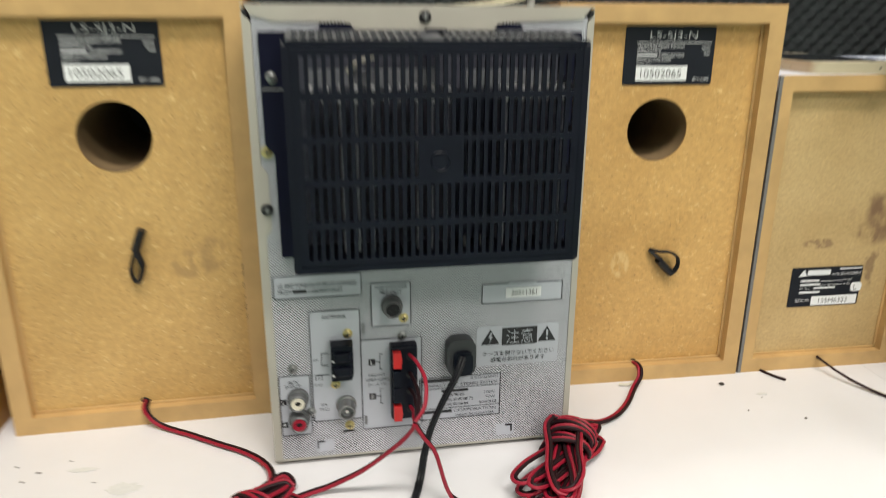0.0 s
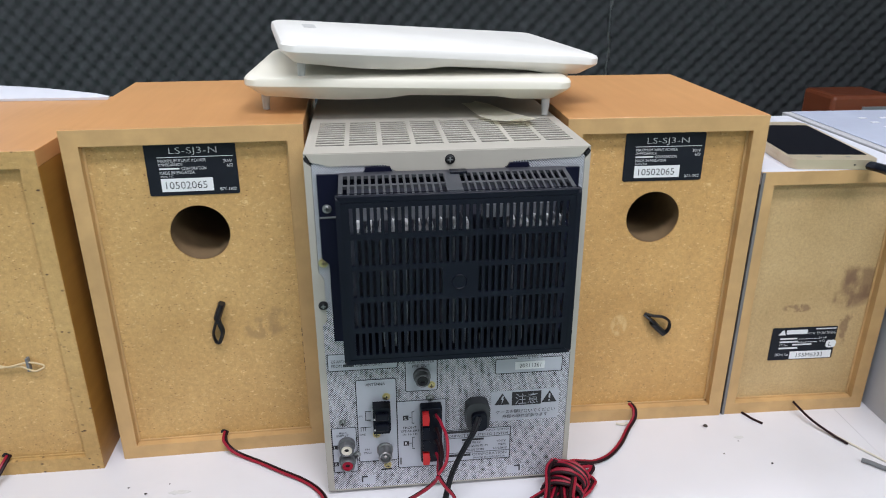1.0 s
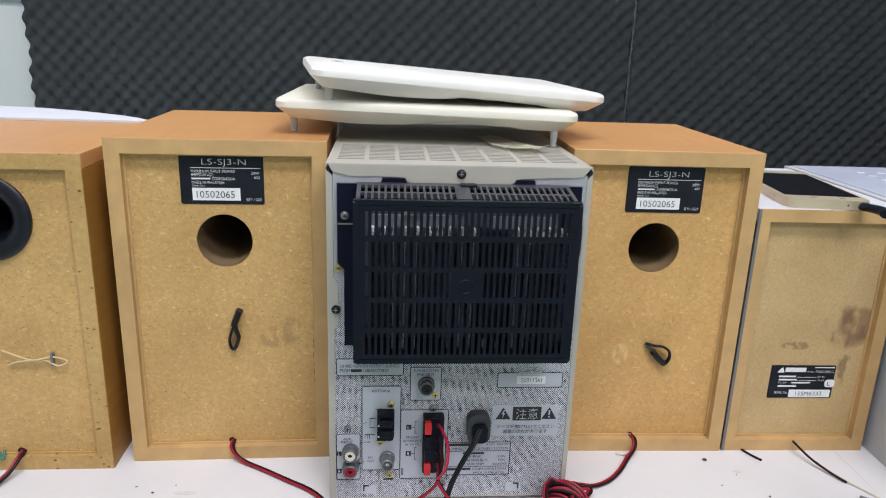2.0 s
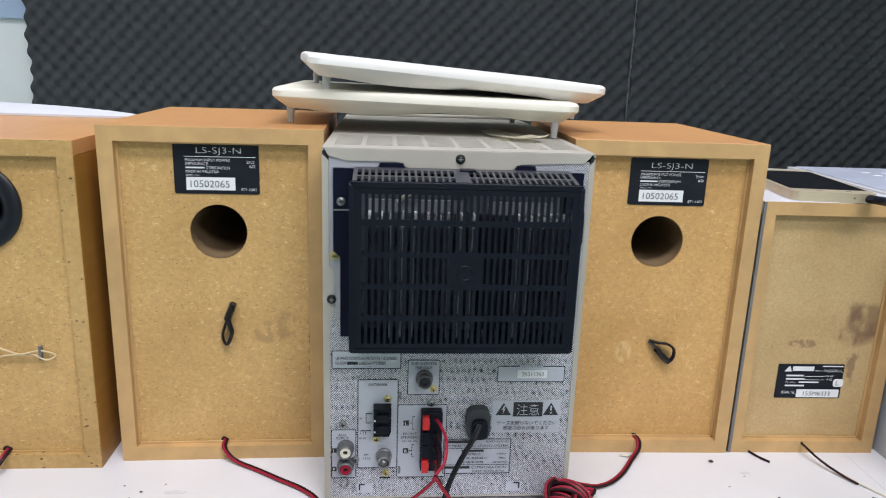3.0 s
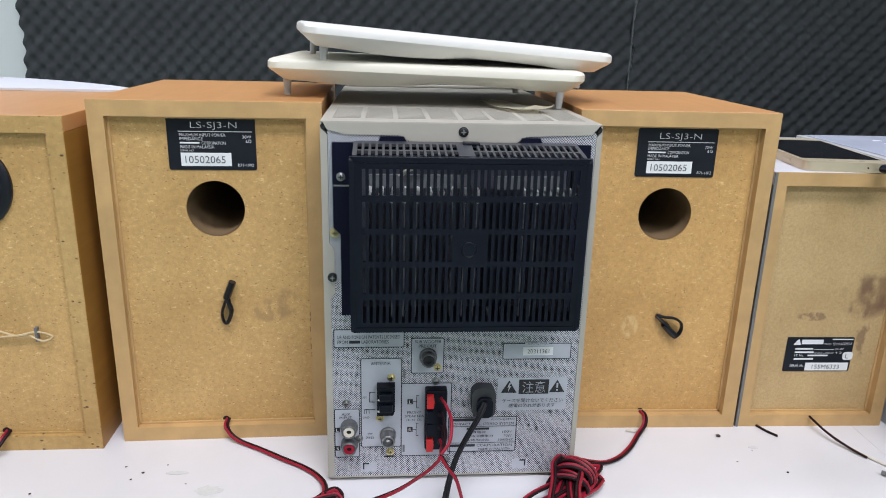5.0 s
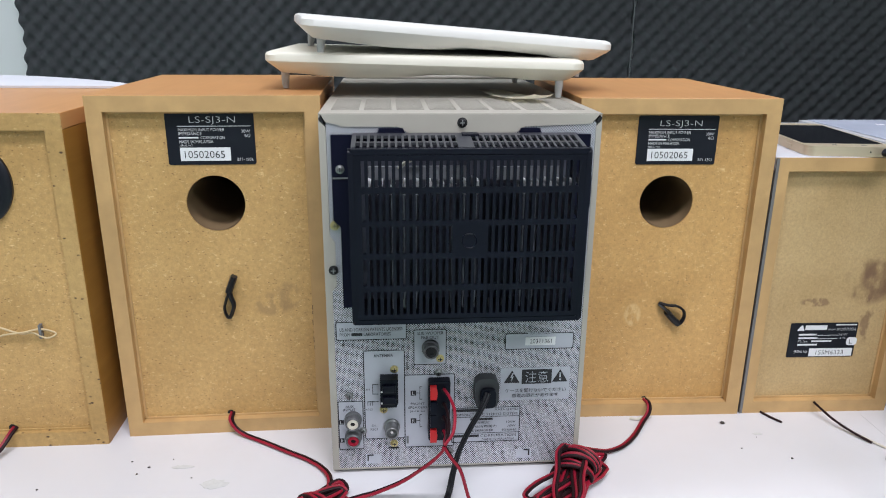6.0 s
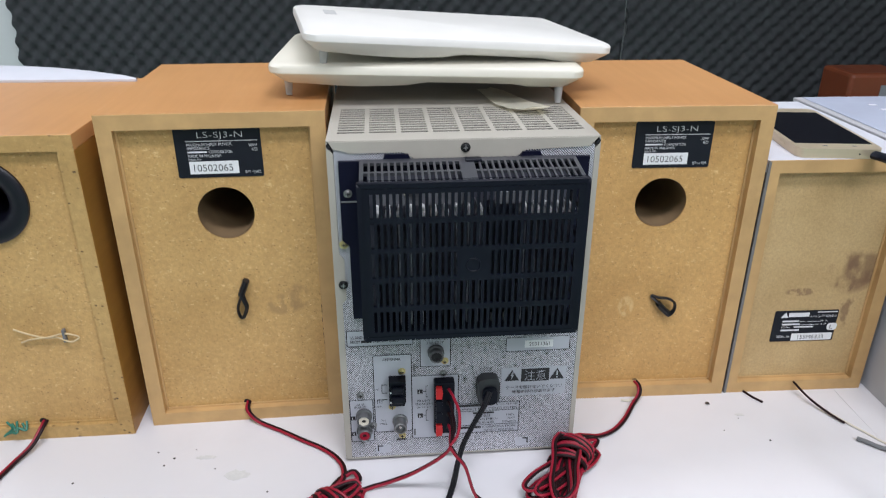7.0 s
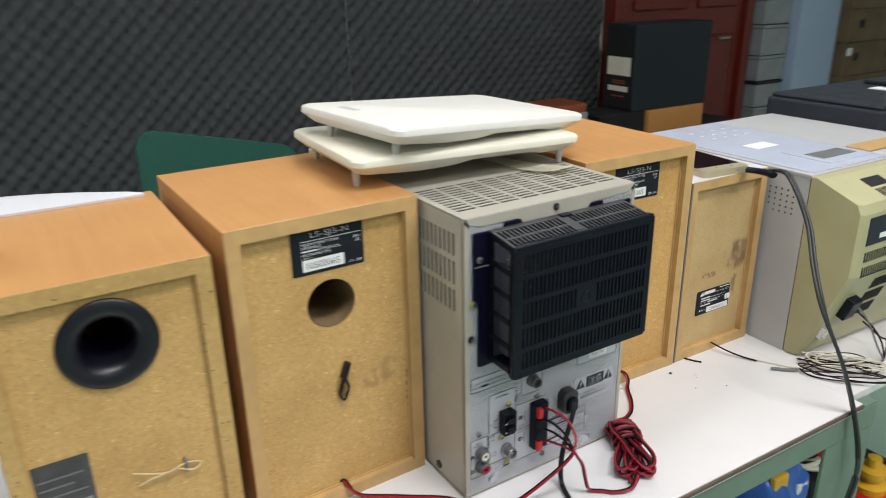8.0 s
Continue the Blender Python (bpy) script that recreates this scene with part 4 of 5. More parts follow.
    for x, z, m in ((-0.0130, 0.0960, BRASS), (-0.0455, 0.0885, BRASS), (-0.0535, 0.0565, BRASS), (-0.0462, 0.0285, BRASS), (-0.0140, 0.0850, DULL_CHROME), (-0.0775, 0.0685, DULL_CHROME), (-0.0685, 0.0398, DULL_CHROME), (-0.0052, 0.0202, DULL_CHROME)):
        screw(t, x, z, -0.0003, 0.0023, m)

    # black fan cage over the cooling fins
    flange = part("cage_flange", prism(bmesh.new(), [(-0.0838, 0.1985), (-0.0792, 0.1940), (-0.0792, 0.1370), (0.0790, 0.1370), (0.0830, 0.1500), (0.0838, 0.2030), (0.0862, 0.2060), (0.0862, 0.2270), (0.0838, 0.2300), (0.0838, 0.2545), (0.0520, 0.2545), (0.0500, 0.2585), (0.0380, 0.2585), (0.0360, 0.2545), (-0.0360, 0.2545), (-0.0380, 0.2585), (-0.0530, 0.2585), (-0.0550, 0.2545), (-0.0838, 0.2545)], -0.0030, -0.0006), NAVY, t, "blue-black plastic flange")
    part("seam", box(-0.0836, -0.0700, -0.0036, -0.0029, 0.2262, 0.2272), GREY_PLASTIC, flange)
    screw(t, -0.0785, 0.2325, -0.0030, 0.0023, DULL_CHROME)
    screw(t, -0.0832, 0.1945, -0.0003, 0.0026, BRASS)
    X0, X1, Z0, Z1, YB, YF = -0.0699, 0.0733, 0.1416, 0.2499, -0.0032, -0.0396
    gx = slots(X0, X1, -0.0648, 0.0688, 33, 0.50)
    tx = slots(X0, X1, -0.0680, 0.0715, 33, 0.66)
    rows = ((0.1466, 0.1621), (0.1660, 0.1833), (0.1870, 0.2043), (0.2078, 0.2246), (0.2284, 0.2446))
    gz = [Z0] + [v for r in rows for v in r] + [Z1]

    def front_solid(i, j):
        if i % 2 == 0 or j % 2 == 0:
            return True
        return j == 5 and 14 <= (i - 1) // 2 <= 18

    cage = part("cage_front", perforated(bmesh.new(), gx, gz, front_solid, lambda u, v, k: Vector((min(max(u, X0 + 0.0019), X1 - 0.0019), YF - 0.0003 + 0.0024 * k, min(max(v, Z0 + 0.0019), Z1 - 0.0019)))), BLACK, t, "slotted black plastic cage")
    smooth(part("boss", lathe(bmesh.new(), (0.0015, YF, 0.1947), (0, -1, 0), ((0.0050, 0.0), (0.0050, 0.0007), (0.0046, 0.0010), (0.0042, 0.0007), (0.0041, 0.0004), (0.0001, 0.0004)), 28), BLACK, cage))

    def top_solid(i, j):
        return i % 2 == 0 or j % 2 == 0 or 15 <= (i - 1) // 2 <= 16

    gy = [YF + 0.0019, -0.0360, -0.0228, -0.0205, -0.0085, YB]
    part("cage_top", perforated(bmesh.new(), tx, gy, top_solid, lambda u, v, k: Vector((u, v, Z1 + 0.0003 + 0.0055 * (v - YF) / (YB - YF) - 0.002 * k))), BLACK_TOP_LIT, t)
    part("catch", box(-0.0010, 0.0100, -0.0100, -0.0030, 0.2540, 0.2562, 0.0006), BLACK, t)
    sy = [YF, -0.0350, -0.0075, YB]
    for x, s in ((X0, 1), (X1, -1)):
        part("cage_side", perforated(bmesh.new(), sy, gz, lambda i, j: i % 2 == 0 or j % 2 == 0, lambda u, v, k: Vector((x + s * 0.002 * k, u, v + 0.0055 * (u - YF) / (YB - YF) * (v - Z0) / (Z1 - Z0)))), BLACK, t)
    part("cage_bottom", box(X0 + 0.0004, X1 - 0.0004, YF + 0.0068, YB, Z0, Z0 + 0.002), BLACK, t)
    for a, b in (((X0, Z0), (X1, Z0)), ((X0, Z1), (X1, Z1)), ((X0, Z0), (X0, Z1)), ((X1, Z0), (X1, Z1))):
        smooth(part("cage_edge", add_box(bmesh.new(), min(a[0], b[0]) - 0.0016, max(a[0], b[0]) + 0.0016, YF - 0.0004, YF + 0.0066, min(a[1], b[1]) - 0.0016, max(a[1], b[1]) + 0.0016, 0.0032, 5), BLACK, cage), 60)
    part("heat_sink_base", box(-0.0655, 0.0705, -0.0052, -0.0031, 0.1440, 0.2470), ALU_SHADED, t)
    for i in range(18):
        x = -0.061 + i * 0.0074
        if 0.012 < x < 0.034:
            continue
        part("fin", box(x, x + 0.0009, -0.0335, -0.0052, 0.1480, 0.2285, 0.0002, 1), ALU if i else ALU_SHADED, t)
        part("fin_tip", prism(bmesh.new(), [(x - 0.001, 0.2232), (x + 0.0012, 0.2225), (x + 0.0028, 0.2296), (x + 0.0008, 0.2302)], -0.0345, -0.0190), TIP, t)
    part("sink_rail", box(-0.0600, 0.0030, -0.0185, -0.0160, 0.2285, 0.2372, 0.0004), RAIL, t)
    part("sink_rail", box(0.0180, 0.0620, -0.0185, -0.0160, 0.2280, 0.2366, 0.0004), RAIL, t)
    part("power_module", box(0.0135, 0.0330, -0.0180, -0.0052, 0.1480, 0.2260, 0.0006), BLACK, t)
    # bright specks of solder low behind the cage
    for x in (-0.0400, -0.0325, 0.0150, 0.0235):
        part("lead", box(x, x + 0.0016, -0.0330, -0.0310, 0.1480, 0.1540, 0.0004, 1), DULL_CHROME, t)
    bm = add_tube(bmesh.new(), [(-0.041, -0.018, 0.236), (-0.037, -0.021, 0.240), (-0.031, -0.022, 0.2425), (-0.027, -0.020, 0.2435)], 0.0013, 6)
    smooth(part("lead", bm, WHITE_WIRE, t))


stereo_unit()


# ---- white plates with feet ----
def underside(u):
    """The wavy lower rim: a belly near one end and a shallow arch beyond the middle."""
    belly = max(0.0, math.sin(math.pi * min(1.0, max(0.0, (u - 0.10) / 0.36))))
    arch = min(1.0, max(0.0, (u - 0.44) / 0.06)) * min(1.0, max(0.0, (0.82 - u) / 0.06))
    return -0.0018 * belly + 0.0020 * arch


def plate_with_feet(w, d, h, label, feet, m, skin):
    """A moulded plate, wider above than below, with round feet. Local: corner at the near left, z from its underside."""
    t = thing("white_plate", 0, 0, 0, label, "stand plate", "two white plates")
    t.matrix_basis = m
    bm = bmesh.new()
    rings = []
    for inset, z, r in ((0.0125, -0.0012, 0.010), (0.0098, -0.0006, 0.011), (0.0014, 0.0064, 0.013), (0.0, 0.0080, 0.013), (0.0, 0.0122, 0.013), (0.0010, 0.0138, 0.013), (0.0036, h, 0.012)):
        ring = []
        outline = rounded(inset, w - inset, inset, d - inset, r, 8)
        for e, ((xa, ya), (xb, yb)) in enumerate(zip(outline, outline[1:] + outline[:1])):
            cuts = 36 if e in (8, 26) else 12 if e in (17, 35) else 1
            ring += [(xa + (xb - xa) * k / cuts, ya + (yb - ya) * k / cuts) for k in range(cuts)]
        if z < 0.001:
            rings.append([bm.verts.new((x, y, z + underside(x / w))) for x, y in ring])
        else:
            rings.append([bm.verts.new((x, y, z)) for x, y in ring])
    for a, b in zip(rings, rings[1:]):
        for i in range(len(a)):
            bm.faces.new((a[i], a[(i + 1) % len(a)], b[(i + 1) % len(b)], b[i]))
    bm.faces.new(rings[0][::-1])
    bm.faces.new(rings[-1])
    smooth(part("plate", bm, skin, t), 35)
    for x, y, low in feet:
        smooth(part("foot", lathe(bmesh.new(), (x, y, 0.001), (0, 0, -1), ((0.0034, 0), (0.0030, low * 0.5), (0.0024, low), (0.0001, low)), 16), FOOT_GREY, t, "grey pin foot"))
    return t


low = plate_with_feet(0.2395, 0.161, 0.0148, "white moulded plate on pin feet across the stereo unit", ((0.012, 0.026, 0.0142), (0.222, 0.014, 0.0146), (0.018, 0.138, 0.0140), (0.205, 0.140, 0.0150)),
                      pose(-0.1413, 0.0875, 0.2868, 0.5, 1.3, -0.8), WHITE_AGED)
high = plate_with_feet(0.2415, 0.160, 0.0148, "white moulded plate tilted on top of the other plate", ((0.016, 0.022, 0.013), (0.222, 0.026, 0.016), (0.014, 0.120, 0.013), (0.224, 0.140, 0.016)),
                       pose(-0.1105, 0.0710, 0.3122, 1.1, 4.2, 10.0), WHITE_ABS)
# Flat grey patch: the shade of a pressed slot put into colour.
part("slot_shade_mark", box(0.024, 0.034, 0.100, 0.126, 0.01485, 0.0150, 0.0), FOOT_GREY, high, "grey mark for the shade in a pressed slot")



# ---- old tape on the unit ----
def tape_strip():
    bm = bmesh.new()
    line = [(0.028, 0.150, 0.0004), (0.033, 0.132, 0.0012), (0.039, 0.112, 0.0006), (0.044, 0.094, 0.0005), (0.051, 0.078, 0.0009), (0.058, 0.067, 0.0026), (0.063, 0.062, 0.0050)]
    halves = (0.006, 0.010, 0.012, 0.0135, 0.0135, 0.012, 0.008)
    rows = []
    for (x, y, z), h in zip(line, halves):
        rows.append([bm.verts.new((x + s * h + random.uniform(-0.001, 0.001), y + s * 0.3 * h, z + (0.0016 if abs(s) == 1 else 0.0) * random.random() + 0.0004 * k)) for s in (-1, -0.3, 0.4, 1) for k in (0,)])
    for a, b in zip(rows, rows[1:]):
        for i in range(3):
            bm.faces.new((a[i], a[i + 1], b[i + 1], b[i]))
    bmesh.ops.solidify(bm, geom=bm.faces, thickness=0.0003)
    ob = smooth(part("tape_strip", bm, TAPE))
    ob.matrix_basis = pose(0, 0, 0.2682)
    tagged(ob, "torn yellowed masking tape on the stereo unit", "tape")


tape_strip()


# ---- white curved panel on the far-left speaker ----
def curved_panel():
    t = thing("curved_panel", -0.60, 0.228, 0.2622, "white curved plastic panel lying on the loudspeaker", "panel")
    bm = bmesh.new()
    n = 24
    cols = []
    for i in range(n + 1):
        u = i / n
        x = 0.315 * u
        back = 0.040 * math.sin(math.pi * min(1, max(0.0, u))) ** 0.7 + 0.004
        crown = 0.007 * math.sin(math.pi * u) ** 0.8
        cols.append([bm.verts.new(v) for v in ((x, 0, 0.0), (x, 0, 0.0022), (x, 0.004, 0.0030), (x, back * 0.6, 0.003 + crown), (x, back, 0.001 + crown), (x, back, 0.0))])
    for a, b in zip(cols, cols[1:]):
        for k in range(6):
            bm.faces.new((a[k], b[k], b[(k + 1) % 6], a[(k + 1) % 6]))
    bm.faces.new(cols[0])
    bm.faces.new(cols[-1][::-1])
    smooth(part("shell", bm, SILVER_FOIL, t), 50)


curved_panel()


def cream_cup():
    bm = lathe(bmesh.new(), (0, 0, 0), (0, 0, 1), ((0.0001, 0.0), (0.030, 0.0), (0.036, 0.004), (0.038, 0.014), (0.036, 0.024), (0.030, 0.028), (0.0001, 0.029)), 40)
    ob = smooth(part("round_tub", bm, plain("cream_plastic", (0.66, 0.55, 0.36), 0.4, 0.0, 0.05)))
    ob.matrix_basis = pose(-0.4345, 0.115, 0.2622)
    tagged(ob, "round cream plastic tub on the loudspeaker", "tub")


cream_cup()


# ---- phone ----
def phone():
    t = thing("phone", 0.2735, 0.0785, 0.2262, "gold smartphone with a black screen lying on the small loudspeaker", "phone", "", -6)
    smooth(part("body", prism(bmesh.new(), rounded(0, 0.0675, 0, 0.138, 0.008, 6), 0, 0.0075), GOLD, t), 35)
    for o in t.children:
        o.matrix_basis = Matrix(((1, 0, 0, 0), (0, 0, 1, 0), (0, 1, 0, 0), (0, 0, 0, 1)))
    part("screen", box(0.003, 0.0645, 0.016, 0.122, 0.00745, 0.0078, 0.0001, 1), GLASS_BLACK, t, "black glass screen")
    part("side_key", box(-0.0006, 0.0004, 0.028, 0.042, 0.0028, 0.0048, 0.0003, 1), GOLD, t)
    for x in (0.022, 0.045):
        part("touch_key", box(x, x + 0.004, 0.0085, 0.0095, 0.00745, 0.0077), GREY_PLASTIC, t)
    part("microphone", add_cyl(bmesh.new(), (0.048, 0.0004, 0.0036), (0.048, -0.0002, 0.0036), 0.0007, None, 10), PITCH, t)
    return t


phone()


# ---- appliance at the end of the table ----
def appliance():
    X, Y = 0.3835, 0.0
    t = thing("tape_appliance", X, Y, 0.0, "light grey appliance with an olive-beige plastic back", "appliance")
    L = 0.295
    hy = [0.024] + [v for i in range(6) for v in (0.040 + 0.0078 * i, 0.0424 + 0.0078 * i)] + [0.29]
    hz = [0.0055] + [v for i in range(5) for v in (0.174 + 0.0068 * i, 0.1763 + 0.0068 * i)] + [0.222]
    bm = perforated(bmesh.new(), hy, hz, lambda i, j: i % 2 == 0 or j % 2 == 0 or (i - j) > 6, lambda u, v, k: Vector((0.0012 * k, u, v)))
    part("side_cover", bm, DECK_GREY, t, "light grey cover with small vent holes")
    # Added near-black block: shade behind the vent holes put into colour.
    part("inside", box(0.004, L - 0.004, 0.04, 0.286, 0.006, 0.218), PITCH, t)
    part("front_cover", box(0.0, L, 0.286, 0.29, 0.0055, 0.222), DECK_GREY, t)
    part("far_cover", box(L - 0.001, L, 0.024, 0.286, 0.0055, 0.222), DECK_GREY, t)
    part("bottom_cover", box(0.0, L, 0.024, 0.29, 0.0042, 0.0055), DECK_GREY, t)
    top = part("top_cover", box(-0.0015, L + 0.0015, 0.022, 0.292, 0.222, 0.2262, 0.001), DECK_GREY, t)
    film = part("top_film", box(0.006, 0.156, 0.026, 0.288, 0.2264, 0.2272, 0.0004, 1), FILM, t, "glossy lavender plastic film")
    part("sticker", box(0.055, 0.098, 0.135, 0.160, 0.2274, 0.2277), PAPER, film)
    for i in range(3):
        for j in range(4):
            part("key", box(0.055 + 0.022 * j, 0.063 + 0.022 * j, 0.205 + 0.020 * i, 0.210 + 0.020 * i, 0.2273, 0.2278, 0.0002, 1), SILVER_FOIL, film)
    part("window_frame", box(0.060, 0.152, 0.040, 0.106, 0.2273, 0.2282, 0.0005, 1), FILM, film)
    part("window", box(0.072, 0.138, 0.056, 0.082, 0.2284, 0.2288, 0.0002, 1), GREY_PLASTIC, film, "grey display window")
    # back shell, with slanting top and tapering underside
    prof = [(0.0228, 0.2238), (0.012, 0.2235), (-0.037, 0.205), (-0.042, 0.195), (-0.042, 0.122), (-0.002, 0.013), (0.004, 0.006), (0.0228, 0.005)]
    bm = bmesh.new()
    rings = [[bm.verts.new((x, y + dy * (y < 0.02), z)) for y, z in prof] for x, dy in ((0.0, 0.004), (0.005, 0.0), (L - 0.005, 0.0), (L, 0.004))]
    for a, b in zip(rings, rings[1:]):
        for i in range(len(a)):
            bm.faces.new((a[i], b[i], b[(i + 1) % len(a)], a[(i + 1) % len(a)]))
    bm.faces.new(rings[0])
    bm.faces.new(rings[-1][::-1])
    shell = part("back_shell", bm, OLIVE, t, "olive-beige plastic back shell")
    slope = Matrix.Translation((0, 0.012, 0.2235)) @ Matrix.Rotation(math.atan2(0.0185, 0.049), 4, "X")
    # Shell vents are uncut near-black bars, their inner shade put into colour.
    for i in range(16):
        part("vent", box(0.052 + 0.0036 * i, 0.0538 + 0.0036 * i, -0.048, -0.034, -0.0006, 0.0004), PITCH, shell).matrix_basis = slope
    part("recess", box(0.052, 0.088, -0.030, -0.014, -0.0004, 0.0005), PITCH, shell, "dark square opening").matrix_basis = slope
    for r, z in enumerate((0.150, 0.132)):
        for i in range(18):
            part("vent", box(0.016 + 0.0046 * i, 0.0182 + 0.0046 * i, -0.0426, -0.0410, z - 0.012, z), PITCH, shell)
    plate = part("rating_plate", box(0.014, 0.108, -0.0430, -0.0410, 0.158, 0.190, 0.0003, 1), SLATE, shell, "slate rating plate")
    bar(0.036, 0.079, 0.164, 0.170, -0.0436, PAPER, plate)
    tilt = Matrix.Translation((0, -0.042, 0.122)) @ Matrix.Rotation(math.atan2(0.040, 0.111), 4, "X")
    for r in range(3):
        for i in range(9):
            part("vent", box(0.058 + 0.0044 * i, 0.0602 + 0.0044 * i, -0.0006, 0.0004, -0.030 - 0.022 * r, -0.014 - 0.022 * r), PITCH, shell).matrix_basis = tilt
    part("inlet", box(0.020, 0.040, -0.0100, 0.002, -0.062, -0.034, 0.002), BLACK, shell, "black mains inlet").matrix_basis = tilt
    part("plug", box(0.118, 0.142, -0.026, 0.002, -0.045, -0.028, 0.003), BLACK, shell, "black plug").matrix_basis = tilt
    part("latch", box(0.006, 0.016, -0.006, 0.002, -0.092, -0.074, 0.001), CHROME, shell).matrix_basis = tilt


appliance()


# ---- cables and small things on the table ----
def cable(name, label):
    return thing(name, 0, 0, 0.004, label, "cable")


def red_black_run(label, pts, r=0.00125):
    t = cable("speaker_cable", label)
    twin(t, pts, r)
    return t


def coil(cx, cy, turn, label, loops, length, width, wraps, bound, tail=None):
    """A hank of twin cable: long loops bound round the middle by a few turns."""
    t = cable("cable_hank", label)
    t.matrix_basis = pose(cx, cy, 0.004, 0, 0, turn)
    for k in range(loops):
        a, b = length * random.uniform(0.80, 1.05), width * random.uniform(0.55, 1.05)
        z = 0.0022 + 0.0030 * (k % 4) + 0.0006 * random.random()
        ox, oy = random.uniform(-0.004, 0.004), random.uniform(-0.004, 0.004)
        tw = random.uniform(-0.4, 0.4)
        pts = []
        for i in range(11):
            s = 2 * math.pi * i / 10 + tw
            pinch = 0.55 + 0.45 * abs(math.cos(s)) ** 1.3
            x, y = a * math.cos(s), b * math.sin(s) * pinch
            pts.append((ox + x * math.cos(tw) - y * math.sin(tw), oy + x * math.sin(tw) + y * math.cos(tw), max(0.0018, z + 0.0045 * math.sin(s * 1.0 + k) * (1 if k % 2 else -0.4) + 0.0035)))
        twin(t, pts, 0.0011)
    for k in range(wraps):
        x0 = bound + 0.0044 * (k - wraps / 2)
        lean, ry, rz = random.uniform(-0.004, 0.004), random.uniform(0.0128, 0.0152), random.uniform(0.0082, 0.0100)
        for name, m, g in (("red_strand", RED_WIRE, 0.0012), ("black_strand", BLACK_WIRE, -0.0012)):
            pts = []
            for i in range(13):
                s = 2 * math.pi * i / 12
                pts.append((x0 + g + lean * math.cos(s) + 0.0004 * i, ry * math.cos(s), 0.0015 + rz + rz * math.sin(s)))
            smooth(part(name, add_tube(bmesh.new(), pts, 0.00125, 8, 4), m, t))
    if tail:
        back = t.matrix_basis.inverted()
        twin(t, [back @ Vector(p) for p in tail], 0.00125)
    return t


coil(0.077, -0.029, 60, "hank of red and black speaker cable on the table", 10, 0.041, 0.0125, 6, 0.019, [(0.086, -0.004, 0.012), (0.098, 0.003, 0.013), (0.111, 0.007, 0.011), (0.109, 0.002, 0.009), (0.098, -0.006, 0.008)])
coil(-0.108, -0.064, 40, "hank of red and black speaker cable beside the stereo unit", 8, 0.037, 0.013, 4, 0.010, [(-0.102, -0.040, 0.012), (-0.096, -0.026, 0.009), (-0.086, -0.018, 0.010), (-0.081, -0.025, 0.008), (-0.088, -0.034, 0.010)])
red_black_run("red and black cable hanging from a loudspeaker back", [(-0.1792, 0.0655, 0.0145), (-0.1785, 0.056, 0.0135), (-0.1745, 0.0535, 0.0070), (-0.166, 0.0500, 0.0026), (-0.148, 0.0390, 0.0022), (-0.129, 0.0260, 0.0022), (-0.113, 0.0155, 0.0022), (-0.101, 0.004, 0.0024), (-0.094, -0.010, 0.004), (-0.093, -0.026, 0.006), (-0.098, -0.044, 0.010)], 0.00112)
red_black_run("red and black cable running from loudspeaker to hank", [(0.1653, 0.082, 0.0120), (0.1668, 0.071, 0.0125), (0.1650, 0.064, 0.0080), (0.1580, 0.0570, 0.0030), (0.1450, 0.0380, 0.0022), (0.1315, 0.0240, 0.0022), (0.1180, 0.0170, 0.0026), (0.1060, 0.0135, 0.0060), (0.0960, 0.0090, 0.0100), (0.0860, -0.004, 0.0100)], 0.00112)
red_black_run("red and black cable from the loudspeaker with the ring", [(-0.343, 0.052, 0.0150), (-0.343, 0.042, 0.0135), (-0.347, 0.028, 0.006), (-0.355, 0.010, 0.0022), (-0.362, -0.02, 0.0022), (-0.372, -0.06, 0.0022), (-0.39, -0.09, 0.0022)])


